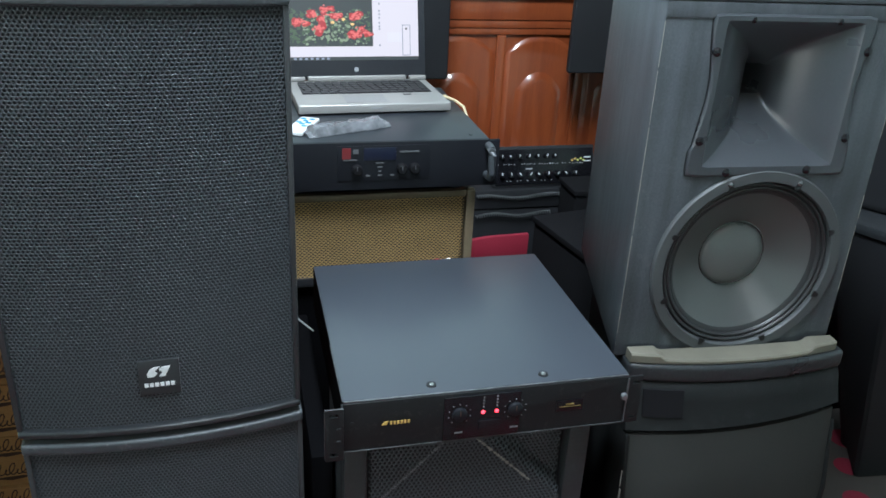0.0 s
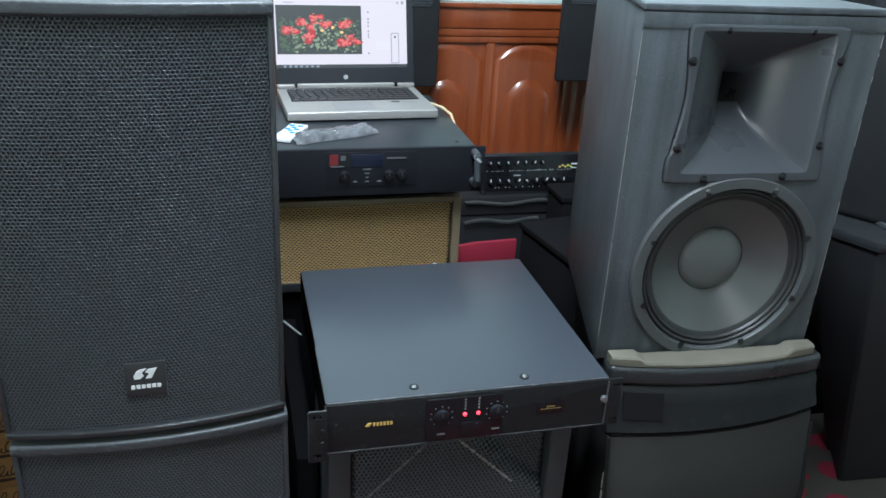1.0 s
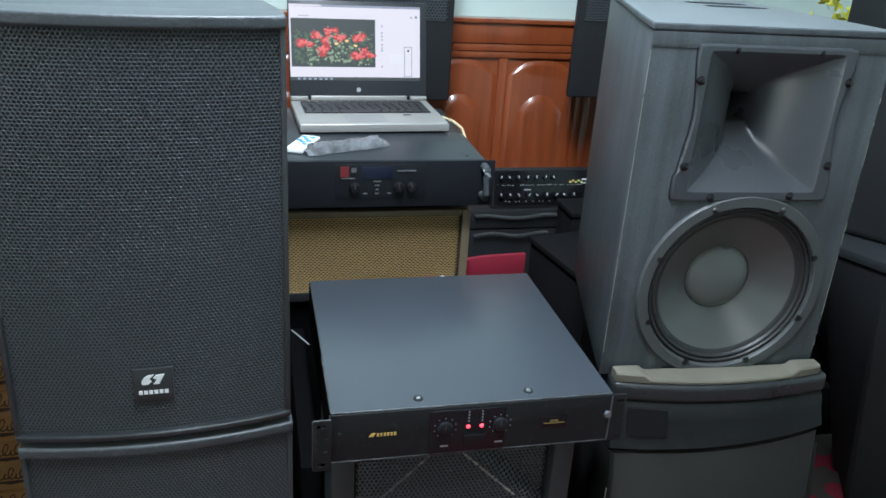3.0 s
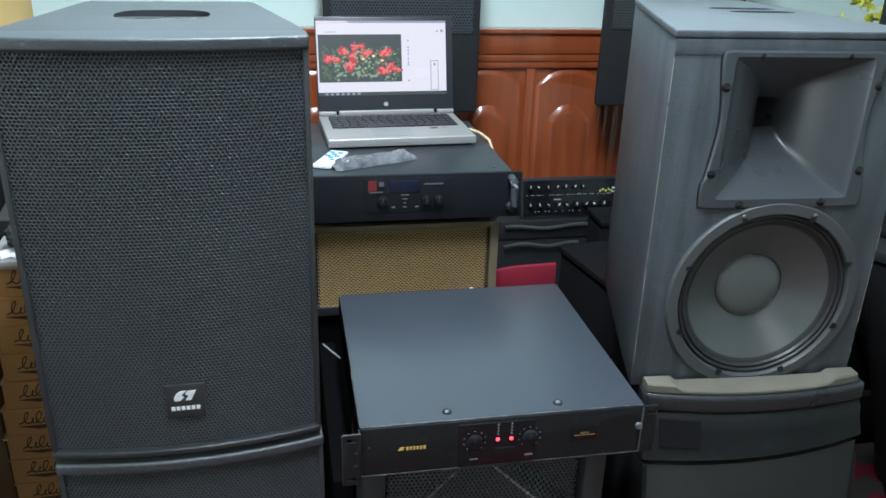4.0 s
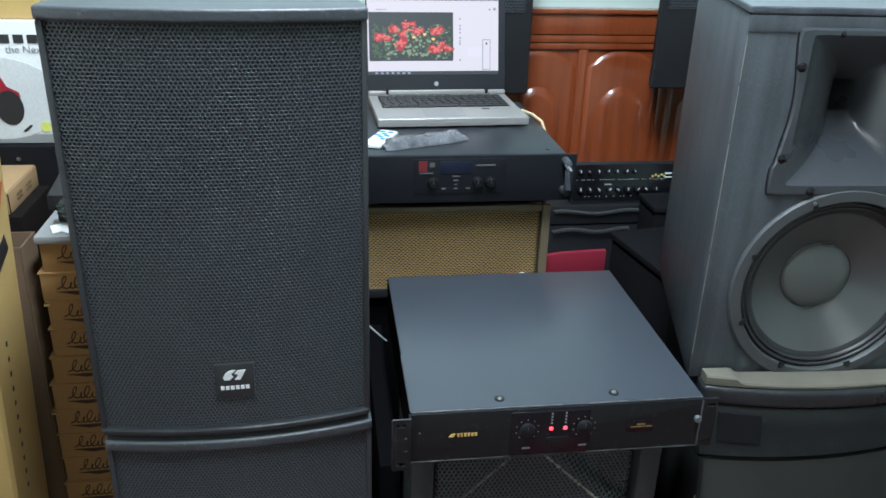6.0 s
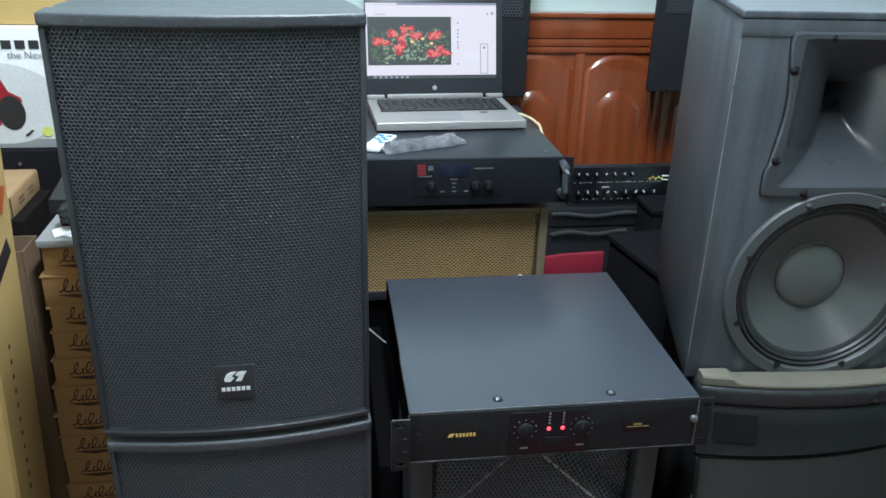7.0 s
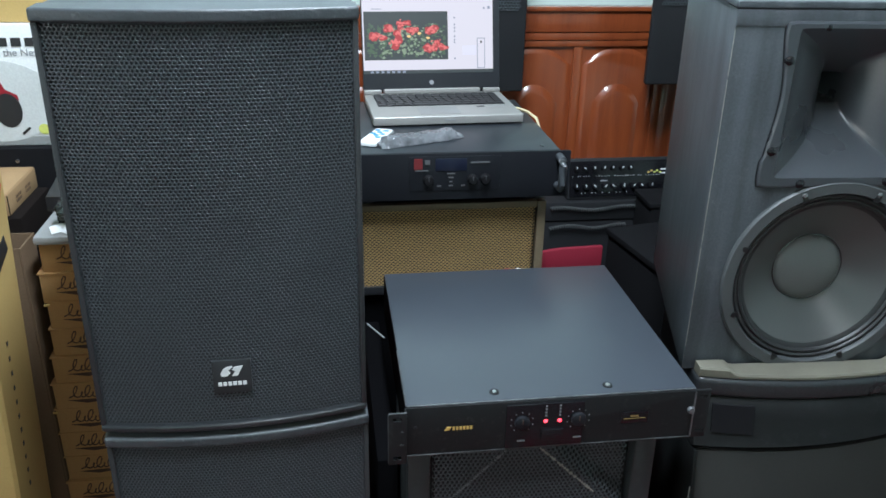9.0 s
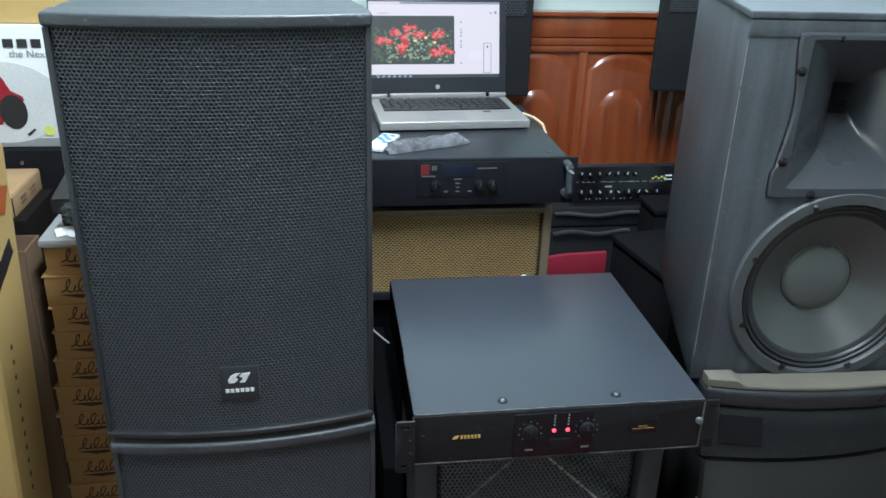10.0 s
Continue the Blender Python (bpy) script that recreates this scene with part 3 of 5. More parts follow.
def horn(parent, cx, cz):
    """Moulded flange with a wavy outline, a square mouth and a deep narrowing throat."""
    bm = bmesh.new()
    n = 128
    half_w, half_h = 0.1085, 0.108

    def square(hw, hh, y, ox=0.0, oz=0.0, p=60):
        out = []
        for i in range(n):
            a = 2 * math.pi * i / n
            c, s = math.cos(a), math.sin(a)
            k = (abs(c) ** p + abs(s) ** p) ** (-1 / p)
            out.append((cx + ox + hw * k * c, y, cz + oz + hh * k * s))
        return out

    def flange(y, grow):
        out = []
        for x, _, z in square(1.0, 1.0, y, 0, 0, 40):
            u, v = x - cx, z - cz
            hw = 0.1285 - 0.0105 * math.sin(math.pi * min(1, max(0, (v + 0.75) / 1.75))) ** 2 + (0.004 if v < -0.6 else 0)
            out.append((cx + u * (hw + grow), y, cz + 0.0 + v * (0.120 + grow) - 0.003))
        return out

    rings = [flange(0.002, 0.0), flange(-0.004, 0.0), flange(-0.006, -0.003), square(half_w, half_h, -0.006), square(half_w - 0.003, half_h - 0.003, -0.003)]
    for i in range(1, 15):
        s = i / 14
        rings.append(square((half_w - 0.023) * (1 - s) ** 1.75 + 0.020, (half_h - 0.027) * (1 - s) ** 1.0 + 0.024, -0.003 + 0.090 * s, 0, 0.006 * s, 60 if i < 2 else 12 + 30 * (1 - s) ** 2))
    rings.append(square(0.013, 0.016, 0.160, 0, 0.006, 20))
    # Thin black ring that paints the shadow gap behind the flange.
    gap = bmesh.new()
    outer, inner = ([gap.verts.new(p) for p in flange(-0.0012, g)] for g in (0.0015, -0.004))
    for i in range(n):
        gap.faces.new((outer[i], inner[i], inner[(i + 1) % n], outer[(i + 1) % n]))
    deep = bmesh.ops.extrude_face_region(gap, geom=gap.faces[:])
    for v in [g for g in deep["geom"] if isinstance(g, bmesh.types.BMVert)]:
        v.co.y += 0.003
    part("shadow_line", gap, RUBBER, parent, "black line in place of the shadow gap round the horn flange")
    vs = [[bm.verts.new(p) for p in r] for r in rings]
    for A, B in zip(vs, vs[1:]):
        for i in range(n):
            bm.faces.new((A[i], B[i], B[(i + 1) % n], A[(i + 1) % n]))
    bm.faces.new(vs[-1])
    return part("horn", bm, HORN, parent, "moulded black square horn flare", None, 22)


def open_speaker():
    w, h, d = 0.1945, 0.580, 0.42
    s = thing("loudspeaker", pose(0.652, 0.087, 0.632, 0, 0, -3), "scuffed black two-way loudspeaker without grille on a subwoofer", "loudspeaker")
    plan = [(-w, 0), (w, 0), (w - 0.012, 0.06), (0.146, 0.23), (0.104, d), (-0.104, d), (-0.146, 0.23), (-w + 0.012, 0.06)]
    body = part("cabinet", prism(plan, 0.0, h - 0.0115, "z", 0.003, 2), BLACK_WORN, s, "scuffed trapezoid cabinet")
    part("top_rail", box(-w + 0.0005, w - 0.0005, -0.0018, 0.004, h - 0.034, h - 0.0118, 0.001), BLACK_WORN, s, "overhanging rail along the top edge")
    lid = part("top_panel", prism([(x * 1.012, y - (0.003 if y < 0.01 else -0.003)) for x, y in plan], h - 0.011, h, "z", 0.004, 3), BLACK_WORN, s, "cabinet top with a handle recess and a painted sheen")
    hx, hz = 0.0095, 0.1585
    cut(body, moved(lathe([(0, -0.02), (0.144, -0.02), (0.144, 0.12), (0, 0.12)], 64), pose(hx, 0, hz)), box(0.006 - 0.112, 0.006 + 0.112, -0.02, 0.14, 0.436 - 0.112, 0.436 + 0.112))
    slot = lambda cx, cy: prism([(cx + 0.060 * math.copysign(abs(math.cos(t)) ** 0.6, math.cos(t)), cy + 0.015 * math.sin(t)) for t in [2 * math.pi * i / 24 for i in range(24)]], h - 0.06, h + 0.02)
    cut(body, slot(0.052, 0.232), slot(0.036, 0.276))
    cut(lid, slot(0.052, 0.232), slot(0.036, 0.276))
    sheen_top(lid, h - 0.004)
    horn(s, 0.006, 0.436)
    for x, z in ((-0.111, 0.500), (0.128, 0.503), (-0.113, 0.369), (0.127, 0.372), (-0.060, 0.319), (0.074, 0.322), (-0.062, 0.550), (0.074, 0.550)):
        screw(s, x, -0.006 if z < 0.54 else -0.0035, z if z < 0.54 else 0.5455, 0.0068 if z < 0.54 else 0.0055, AMP_GLOSS)
    cone_parts(s, hx, hz, 0.0, 0.154)
    for i in range(8):
        a = math.radians(22.5 + 45 * i)
        if i in (1, 2):
            screw(s, hx + 0.1535 * math.cos(a), -0.008, hz + 0.1535 * math.sin(a), 0.0045, STEEL)
        notch = prism([(0.141, -0.0055), (0.1505, -0.0035), (0.1525, 0.0), (0.1505, 0.0035), (0.141, 0.0055)], -0.0088, -0.0070, "y")
        part("notch", moved(notch, pose(hx, 0, hz, 0, -math.degrees(a), 0)), RUBBER, s)
    worn_line(s, (-w + 0.0015, 0.0005, 0.02), (-w + 0.0010, 0.0003, h - 0.04), 0.00045, 70, 3)
    worn_line(s, (w - 0.0015, 0.0005, 0.02), (w - 0.0010, 0.0003, h - 0.04), 0.0006, 30, 4)
    worn_line(s, (-w + 0.01, 0.0005, h - 0.018), (w - 0.01, 0.0005, h - 0.018), 0.0007, 8, 5)


open_speaker()


def arc_front(half, bulge, y0, n=18):
    return [(half * (2 * i / n - 1), y0 - bulge * (1 - (2 * i / n - 1) ** 2)) for i in range(n + 1)]


def subwoofer():
    s = thing("subwoofer", pose(0.670, 0.075, 0, 0, 0, -3), "black subwoofer with a bowed front under a loudspeaker", "subwoofer")
    part("cabinet", prism([(-0.193, 0.02), (0.193, 0.02), (0.085, 0.43), (-0.085, 0.43)], 0.0, 0.60, "z", 0.01), SUB_PAINT, s, "black subwoofer cabinet")
    part("top_lip", prism(arc_front(0.197, 0.026, -0.018) + [(0.194, 0.03), (0.088, 0.43), (-0.088, 0.43), (-0.194, 0.03)], 0.6005, 0.6340, "z", 0.009, 4), LIP, s, "rounded top lip")
    bm = bmesh.new()
    levels = [(0.600, -0.012), (0.590, -0.022), (0.570, -0.026), (0.526, -0.036), (0.518, -0.039), (0.512, -0.030)]
    rise = lambda x, z: z + 0.066 * (x + 0.194) * max(0.0, min(1.0, (0.572 - z) / 0.046))
    rows = [[bm.verts.new((x, y, rise(x, z))) for x, y in arc_front(0.194, 0.028, oy) + [(0.194, 0.019), (-0.194, 0.019)]] for z, oy in levels]
    n = len(rows[0])
    for A, B in zip(rows, rows[1:]):
        for i in range(n):
            bm.faces.new((A[i], A[(i + 1) % n], B[(i + 1) % n], B[i]))
    bm.faces.new(rows[0])
    bm.faces.new(rows[-1][::-1])
    part("front_band", bm, SUB_PAINT, s, "smooth curved upper front band")
    bm = bmesh.new()
    lab = [[bm.verts.new((x, oy - 0.028 * (1 - (x / 0.194) ** 2) - 0.0035, z)) for x in (-0.170, -0.149, -0.127, -0.105)] for z, oy in ((0.545, -0.0316), (0.592, -0.0214))]
    for i in range(3):
        bm.faces.new((lab[0][i], lab[0][i + 1], lab[1][i + 1], lab[1][i]))
    thick = bmesh.ops.extrude_face_region(bm, geom=bm.faces[:])
    for v in [g for g in thick["geom"] if isinstance(g, bmesh.types.BMVert)]:
        v.co.y += 0.004
    part("label_plate", bm, DEEP_BLACK, s, "black square sticker")
    bm = bmesh.new()
    rows = [[bm.verts.new((x, y, z + (0.066 * (x + 0.194) if z > 0.5 else 0.0))) for x, y in arc_front(0.187, 0.027, -0.038 - dy)] for z, dy in ((0.02, 0.024), (0.38, 0.024), (0.44, 0.014), (0.507, 0.0))]
    for A, B in zip(rows, rows[1:]):
        for i in range(len(A) - 1):
            bm.faces.new((A[i], A[i + 1], B[i + 1], B[i]))
    back = bmesh.ops.extrude_face_region(bm, geom=bm.faces[:])
    for v in [g for g in back["geom"] if isinstance(g, bmesh.types.BMVert)]:
        v.co.y += 0.004
    part("grille", bm, SUB_MESH, s, "fine dark mesh grille")
    for side in (-1, 1):
        part("side_strip", prism([(-0.068, 0.0), (0.018, 0.0), (0.018, 0.510), (-0.042, 0.510), (-0.056, 0.44), (-0.068, 0.38)], side * 0.1905 - 0.003, side * 0.1905 + 0.003, "x", 0.002), SUB_PAINT, s)
    part("backing", prism(arc_front(0.185, 0.026, -0.028) + [(0.185, 0.019), (-0.185, 0.019)], 0.02, 0.506, "z"), FOAM, s)
    worn_line(s, (-0.194, -0.066, 0.2), (-0.194, -0.046, 0.50), 0.0008, 12, 8)


subwoofer()


def spacer_board():
    """A bare board with raised ends between subwoofer and loudspeaker."""
    s = thing("spacer_board", pose(0.662, 0.075, 0.6345, 0, 0, -3), "bare beige board lying between loudspeaker and subwoofer", "board")
    bm = bmesh.new()
    half, n = 0.186, 48
    cols = []
    for i in range(n + 1):
        x = half * (2 * i / n - 1)
        front = -0.016 - 0.022 * (1 - (x / half) ** 2)
        lift = max(0.0, min(1.0, (abs(x) - 0.128) / 0.014))
        top = 0.0085 + 0.0085 * lift * lift * (3 - 2 * lift)
        ring = [(front + 0.0015, 0.0), (front, 0.0015), (front, top - 0.003), (front + 0.0025, top), (0.006, top), (0.006, 0.0)]
        cols.append([bm.verts.new((x, y, z)) for y, z in ring])
    for A, B in zip(cols, cols[1:]):
        for k in range(6):
            bm.faces.new((A[k], A[(k + 1) % 6], B[(k + 1) % 6], B[k]))
    bm.faces.new(cols[0])
    bm.faces.new(cols[-1][::-1])
    part("board", bm, WOOD_STRIP, s, "beige strip with raised ends")


spacer_board()

# ---- the power amplifier in the middle and the loudspeaker that carries it ----
AMP_Z = 0.660


def text_bars(parent, x0, x1, y, z, h, n, material, gap=0.25):
    step = (x1 - x0) / n
    for i in range(n):
        part("letter_bar", box(x0 + i * step, x0 + (i + 1 - gap) * step, y, y + 0.001, z, z + h), material, parent, "", None, None)


def knob(parent, x, y, z, r, material, depth=0.012, line=None):
    k = part("knob", moved(lathe([(0, -depth), (r * 0.8, -depth), (r, -depth * 0.8), (r * 1.05, 0)], 20), pose(x, y, z)), material, parent)
    part("pointer", box(x - 0.0006, x + 0.0006, y - depth - 0.0008, y - depth + 0.001, z, z + r * 0.8), line or WHITE_PRINT, k)
    return k


def centre_amp():
    a = thing("power_amplifier", pose(0.0, 0.0, AMP_Z - 0.089), "blue-black rack power amplifier with two red lights on a loudspeaker", "amplifier")
    part("chassis", box(0.002, 0.436, 0.004, 0.44, 0.003, 0.0865, 0.001), AMP_FACE, a, "black steel chassis")
    part("top_cover", box(0.0, 0.438, 0.0035, 0.443, 0.0868, 0.089, 0.0007), AMP_TOP, a, "blue-black painted steel cover")
    for x in (-0.0012, 0.4380):
        # Near-black sides, so that no red reflection shows on them.
        part("cover_side", box(x, x + 0.0012, 0.0035, 0.443, 0.004, 0.0866), SHADE_BLACK, a)
    face = part("faceplate", box(-0.001, 0.462, -0.001, 0.0032, 0.0005, 0.0858, 0.001), AMP_FACE, a, "black front panel with rack ears")
    slots = [box(x - 0.006, x + 0.006, -0.01, 0.01, z - 0.003, z + 0.003) for x in (0.452,) for z in (0.012, 0.074)]
    cut(face, *slots)
    ear = part("rack_ear", box(-0.0275, -0.001, -0.0115, -0.0090, -0.0030, 0.0850, 0.001), AMP_FACE, a, "worn black rack ear standing forward")
    cut(ear, *[box(-0.021, -0.009, -0.02, 0.0, z - 0.003, z + 0.003) for z in (0.008, 0.075)])
    part("ear_web", box(-0.0034, -0.0012, -0.0088, 0.0035, -0.0030, 0.0850, 0.0005), AMP_FACE, a, "side flange of the rack ear")
    for x, z in ((-0.008, 0.030), (-0.008, 0.052), (0.012, 0.052)):
        part("rivet", moved(lathe([(0, -0.0012), (0.0026, -0.001), (0.003, 0)], 12), pose(x, -0.0115 if x < 0 else -0.001, z)), BLACK_FLAT, a)
    part("label_recess", box(0.322, 0.366, -0.0022, -0.0012, 0.036, 0.056, 0.0005), AMP_GLOSS, a, "small dark name plate")
    part("control_window", box(0.146, 0.264, -0.0045, -0.0012, 0.006, 0.082, 0.0015), AMP_GLOSS, a, "glossy black control window")
    part("lower_edge", box(0.0, 0.438, -0.0030, -0.0012, 0.0026, 0.0046, 0.0006), DULL_EDGE, a, "bare metal lower edge")
    part("upper_edge", box(0.0, 0.438, 0.0008, 0.0033, 0.0866, 0.0886, 0.0005), EDGE_METAL, a, "scraped front edge of the cover")
    part("side_rim", box(-0.0016, -0.0002, 0.0035, 0.16, 0.0868, 0.0882), DULL_EDGE, a, "scraped side edge of the cover")
    part("ear_rim", box(-0.0284, -0.0276, -0.0118, -0.0088, 0.000, 0.083), DULL_EDGE, a)
    part("ear_rim", box(-0.0270, -0.0012, -0.0118, -0.0088, 0.0851, 0.0858), DULL_EDGE, a)
    part("corner_edge", box(0.4365, 0.4385, -0.0035, 0.002, 0.006, 0.084), EDGE_METAL, a, "scraped metal corner")
    for x in (0.206, 0.227):
        part("light", moved(lathe([(0, -0.003), (0.0022, -0.002), (0.0032, 0)], 14), pose(x, -0.0046, 0.0515)), LED_RED, a, "glowing red indicator light")
        for k in range(4):
            part("indicator", box(x - 0.0012, x + 0.0012, -0.0055, -0.004, 0.060 + k * 0.0055, 0.0625 + k * 0.0055), DIM_PRINT, a)
    for x in (0.170, 0.256):
        knob(a, x, -0.0045, 0.052, 0.011, RACK_BLACK, 0.006, INK)
        for k in range(9):
            t = math.radians(-50 + 35 * k)
            part("tick", box(x + 0.017 * math.cos(t) - 0.0008, x + 0.017 * math.cos(t) + 0.0008, -0.0053, -0.004, 0.052 + 0.017 * math.sin(t) - 0.0006, 0.052 + 0.017 * math.sin(t) + 0.0006), DIM_PRINT, a, "", None, None)
        part("caption_bar", box(x - 0.006, x + 0.006, -0.0052, -0.004, 0.018, 0.0205), DIM_PRINT, a)
    part("switch", box(0.200, 0.234, -0.008, -0.004, 0.020, 0.038, 0.0015), AMP_GLOSS, a, "black rocker switch")
    part("logo_mark", prism([(0.055, 0.0445), (0.062, 0.0445), (0.065, 0.0500), (0.059, 0.0500)], -0.0024, -0.0012, "y"), GOLD, a, "gold slanted mark")
    text_bars(a, 0.067, 0.098, -0.0024, 0.0445, 0.0055, 6, GOLD, 0.35)
    text_bars(a, 0.338, 0.352, -0.0034, 0.0470, 0.0024, 5, DULL_GOLD, 0.45)
    part("caption_line", box(0.328, 0.362, -0.0034, -0.0023, 0.0442, 0.0445), DULL_GOLD, a)
    for x, y in ((0.132, 0.023), (0.306, 0.023)):
        wash = part("screw", moved(lathe([(0.003, -0.0012), (0.0072, -0.0012), (0.0078, 0.0005)], 20), pose(x, y, 0.0893, -90)), RUBBER, a, "dark cover screw in a washer")
        part("screw_head", moved(lathe([(0, -0.0030), (0.003, -0.0026), (0.0042, -0.0008), (0.0042, 0)], 16), pose(x, y, 0.0893, -90)), BARE, wash, "bare metal screw head")
    part("thumb_screw", moved(lathe([(0, -0.009), (0.005, -0.008), (0.006, -0.003), (0.003, -0.001), (0.003, 0.002)], 16), pose(0.431, -0.002, 0.055)), EDGE_METAL, a, "small bare screw head")
    for x in (0.05, 0.39):
        for y in (0.07, 0.36):
            part("foot", moved(lathe([(0, 0), (0.012, 0), (0.012, 0.0075), (0, 0.0075)], 16), pose(x, y, -0.0045, 90)), RUBBER, a)
    for x, m_ in ((0.248, RED_PRINT), (0.272, REMOTE_W)):
        part("plug", moved(lathe([(0, -0.02), (0.007, -0.02), (0.009, 0.0), (0.006, 0.02), (0, 0.022)], 14), pose(x, 0.474, 0.052, 60)), m_, a, "speaker plug at the back")


centre_amp()

def creased(x, z):
    """Depth of the bent grille: two creases run down and outwards from the middle."""
    drop = max(0.0, 0.512 - z)
    return 0.80 * max(0.0, x - 0.010 - drop) + 0.06 * max(0.0, -x - 0.045 - drop)


under_grille = perforated(0.318, 0.512, 0.0072, 0.0054, 0.0016, 1.0, lambda x, z: min(0.022, creased(x, z)), "under_grille")


def carrier_speaker():
    top = AMP_Z - 0.0935
    s = thing("loudspeaker", pose(0.203, 0.035, 0), "dark loudspeaker with steel grille carrying the power amplifier", "loudspeaker")
    plan = [(-0.200, 0.025), (0.200, 0.025), (0.200, 0.18), (0.13, 0.40), (-0.13, 0.40), (-0.200, 0.18)]
    part("cabinet", prism(plan, 0.0, top, "z", 0.008), POST, s, "black trapezoid cabinet")
    for side in (-1, 1):
        part("side_post", box(side * 0.181 - 0.018, side * 0.181 + 0.018, -0.006, 0.0245, 0.0, top, 0.006), POST, s, "grey-black front post")
    part("front_rail", box(-0.1625, 0.1625, 0.0, 0.0245, top - 0.004, top - 0.001, 0.001), POST, s)
    part("front_rail", box(-0.1625, 0.1625, 0.0, 0.0245, 0.0, 0.03, 0.004), POST, s)
    link_mesh("grille", under_grille, GRILLE, s, "perforated steel grille", pose(0, -0.002, top - 0.517))
    part("backing", box(-0.162, 0.162, 0.0225, 0.0245, 0.03, top - 0.0045), BLACK_FLAT, s)
    for sx, x0 in ((-1, -0.045), (1, 0.010)):
        rnd = random.Random(30 + sx)
        beads = []
        for k in range(30):
            q = (k + rnd.random() * 0.6) / 30
            w = rnd.uniform(0.0010, 0.0024)
            beads.append(box(x0 + sx * 0.095 * q - w, x0 + sx * 0.095 * q + w, -0.0035, -0.0005, top - 0.022 - 0.095 * q - w * 0.7, top - 0.022 - 0.095 * q + w * 0.7))
        # Pale beads along the crease, in another material on the right.
        tagged(part("grille_crease", merge(*beads), WORN if sx > 0 else EDGE_METAL, s, "bright beaded crease in the grille", None, None), kind="stuff")


carrier_speaker()


# ---- the second amplifier, its gold loudspeaker and the laptop ----
def gold_speaker():
    s = thing("loudspeaker", pose(0.152, 0.62, 0.525), "loudspeaker with beige frame and gold perforated grille", "loudspeaker")
    top = 0.208
    part("cabinet", box(-0.208, 0.208, 0.02, 0.40, 0.0, top - 0.001, 0.004), BLACK_FLAT, s, "black cabinet")
    for side in (-1, 1):
        part("frame_post", box(side * 0.1995 - 0.0095, side * 0.1995 + 0.0095, 0.0, 0.0195, 0.0, top, 0.003), GOLD_FRAME, s)
    part("frame_rail", box(-0.1898, 0.1898, 0.0, 0.0195, top - 0.014, top, 0.003), GOLD_FRAME, s)
    part("frame_rail", box(-0.1898, 0.1898, 0.0, 0.0195, 0.0, 0.02, 0.003), BLACK_FLAT, s, "black lower rail")
    gm = perforated(0.372, 0.180, 0.0090, 0.0064, 0.001, 0.52, lambda x, z: 0.0, "gold_grille")
    link_mesh("grille", gm, GOLD_PAINT, s, "gold perforated metal grille", pose(0, 0.006, 0.015))
    part("backing", box(-0.184, 0.184, 0.0145, 0.0165, 0.02, top - 0.015), FOAM, s)


gold_speaker()
# Added support, near-black in place of the shade below the gold loudspeaker.
base = thing("dark_block", pose(0.152, 0.64, 0), "plain black filler block for the dark under a gold loudspeaker", "case")
part("shell", box(-0.21, 0.21, 0.0, 0.38, 0.0, 0.5245, 0.005), SHADE_BLACK, base)

# Added filler: covers the red carpet where the gap should stay dark.
side = thing("dark_block", pose(0.44, 0.16, 0), "narrow black filler block hiding the carpet between amplifier stand and subwoofer", "case")
part("shell", prism([(-0.030, 0.0), (0.018, 0.0), (0.055, 0.09), (0.105, 0.28), (0.105, 0.40), (-0.030, 0.40)], 0.0, 0.50, "z", 0.004), DEEP_BLACK, side)
# Added block; its near-black stands in for the shade between the loudspeakers.
gap = thing("dark_block", pose(-0.062, 0.125, 0), "narrow black filler block for the shaded gap between loudspeakers", "case")
part("shell", box(0.025, 0.060, 0.0, 0.48, 0.0, 0.47, 0.005), SHADE_BLACK, gap)
rod = thing("plastic_rod", pose(-0.012, 0.555, 0.4705), "thin pale plastic rod lying on a black filler block", "rod")
part("rod", tube([(-0.016, 0.035, 0.0022), (0.0, 0.002, 0.0024), (0.016, -0.029, 0.0022)], 0.0018, 8), mat("dull grey plastic", (0.30, 0.31, 0.31), 0.5), rod)


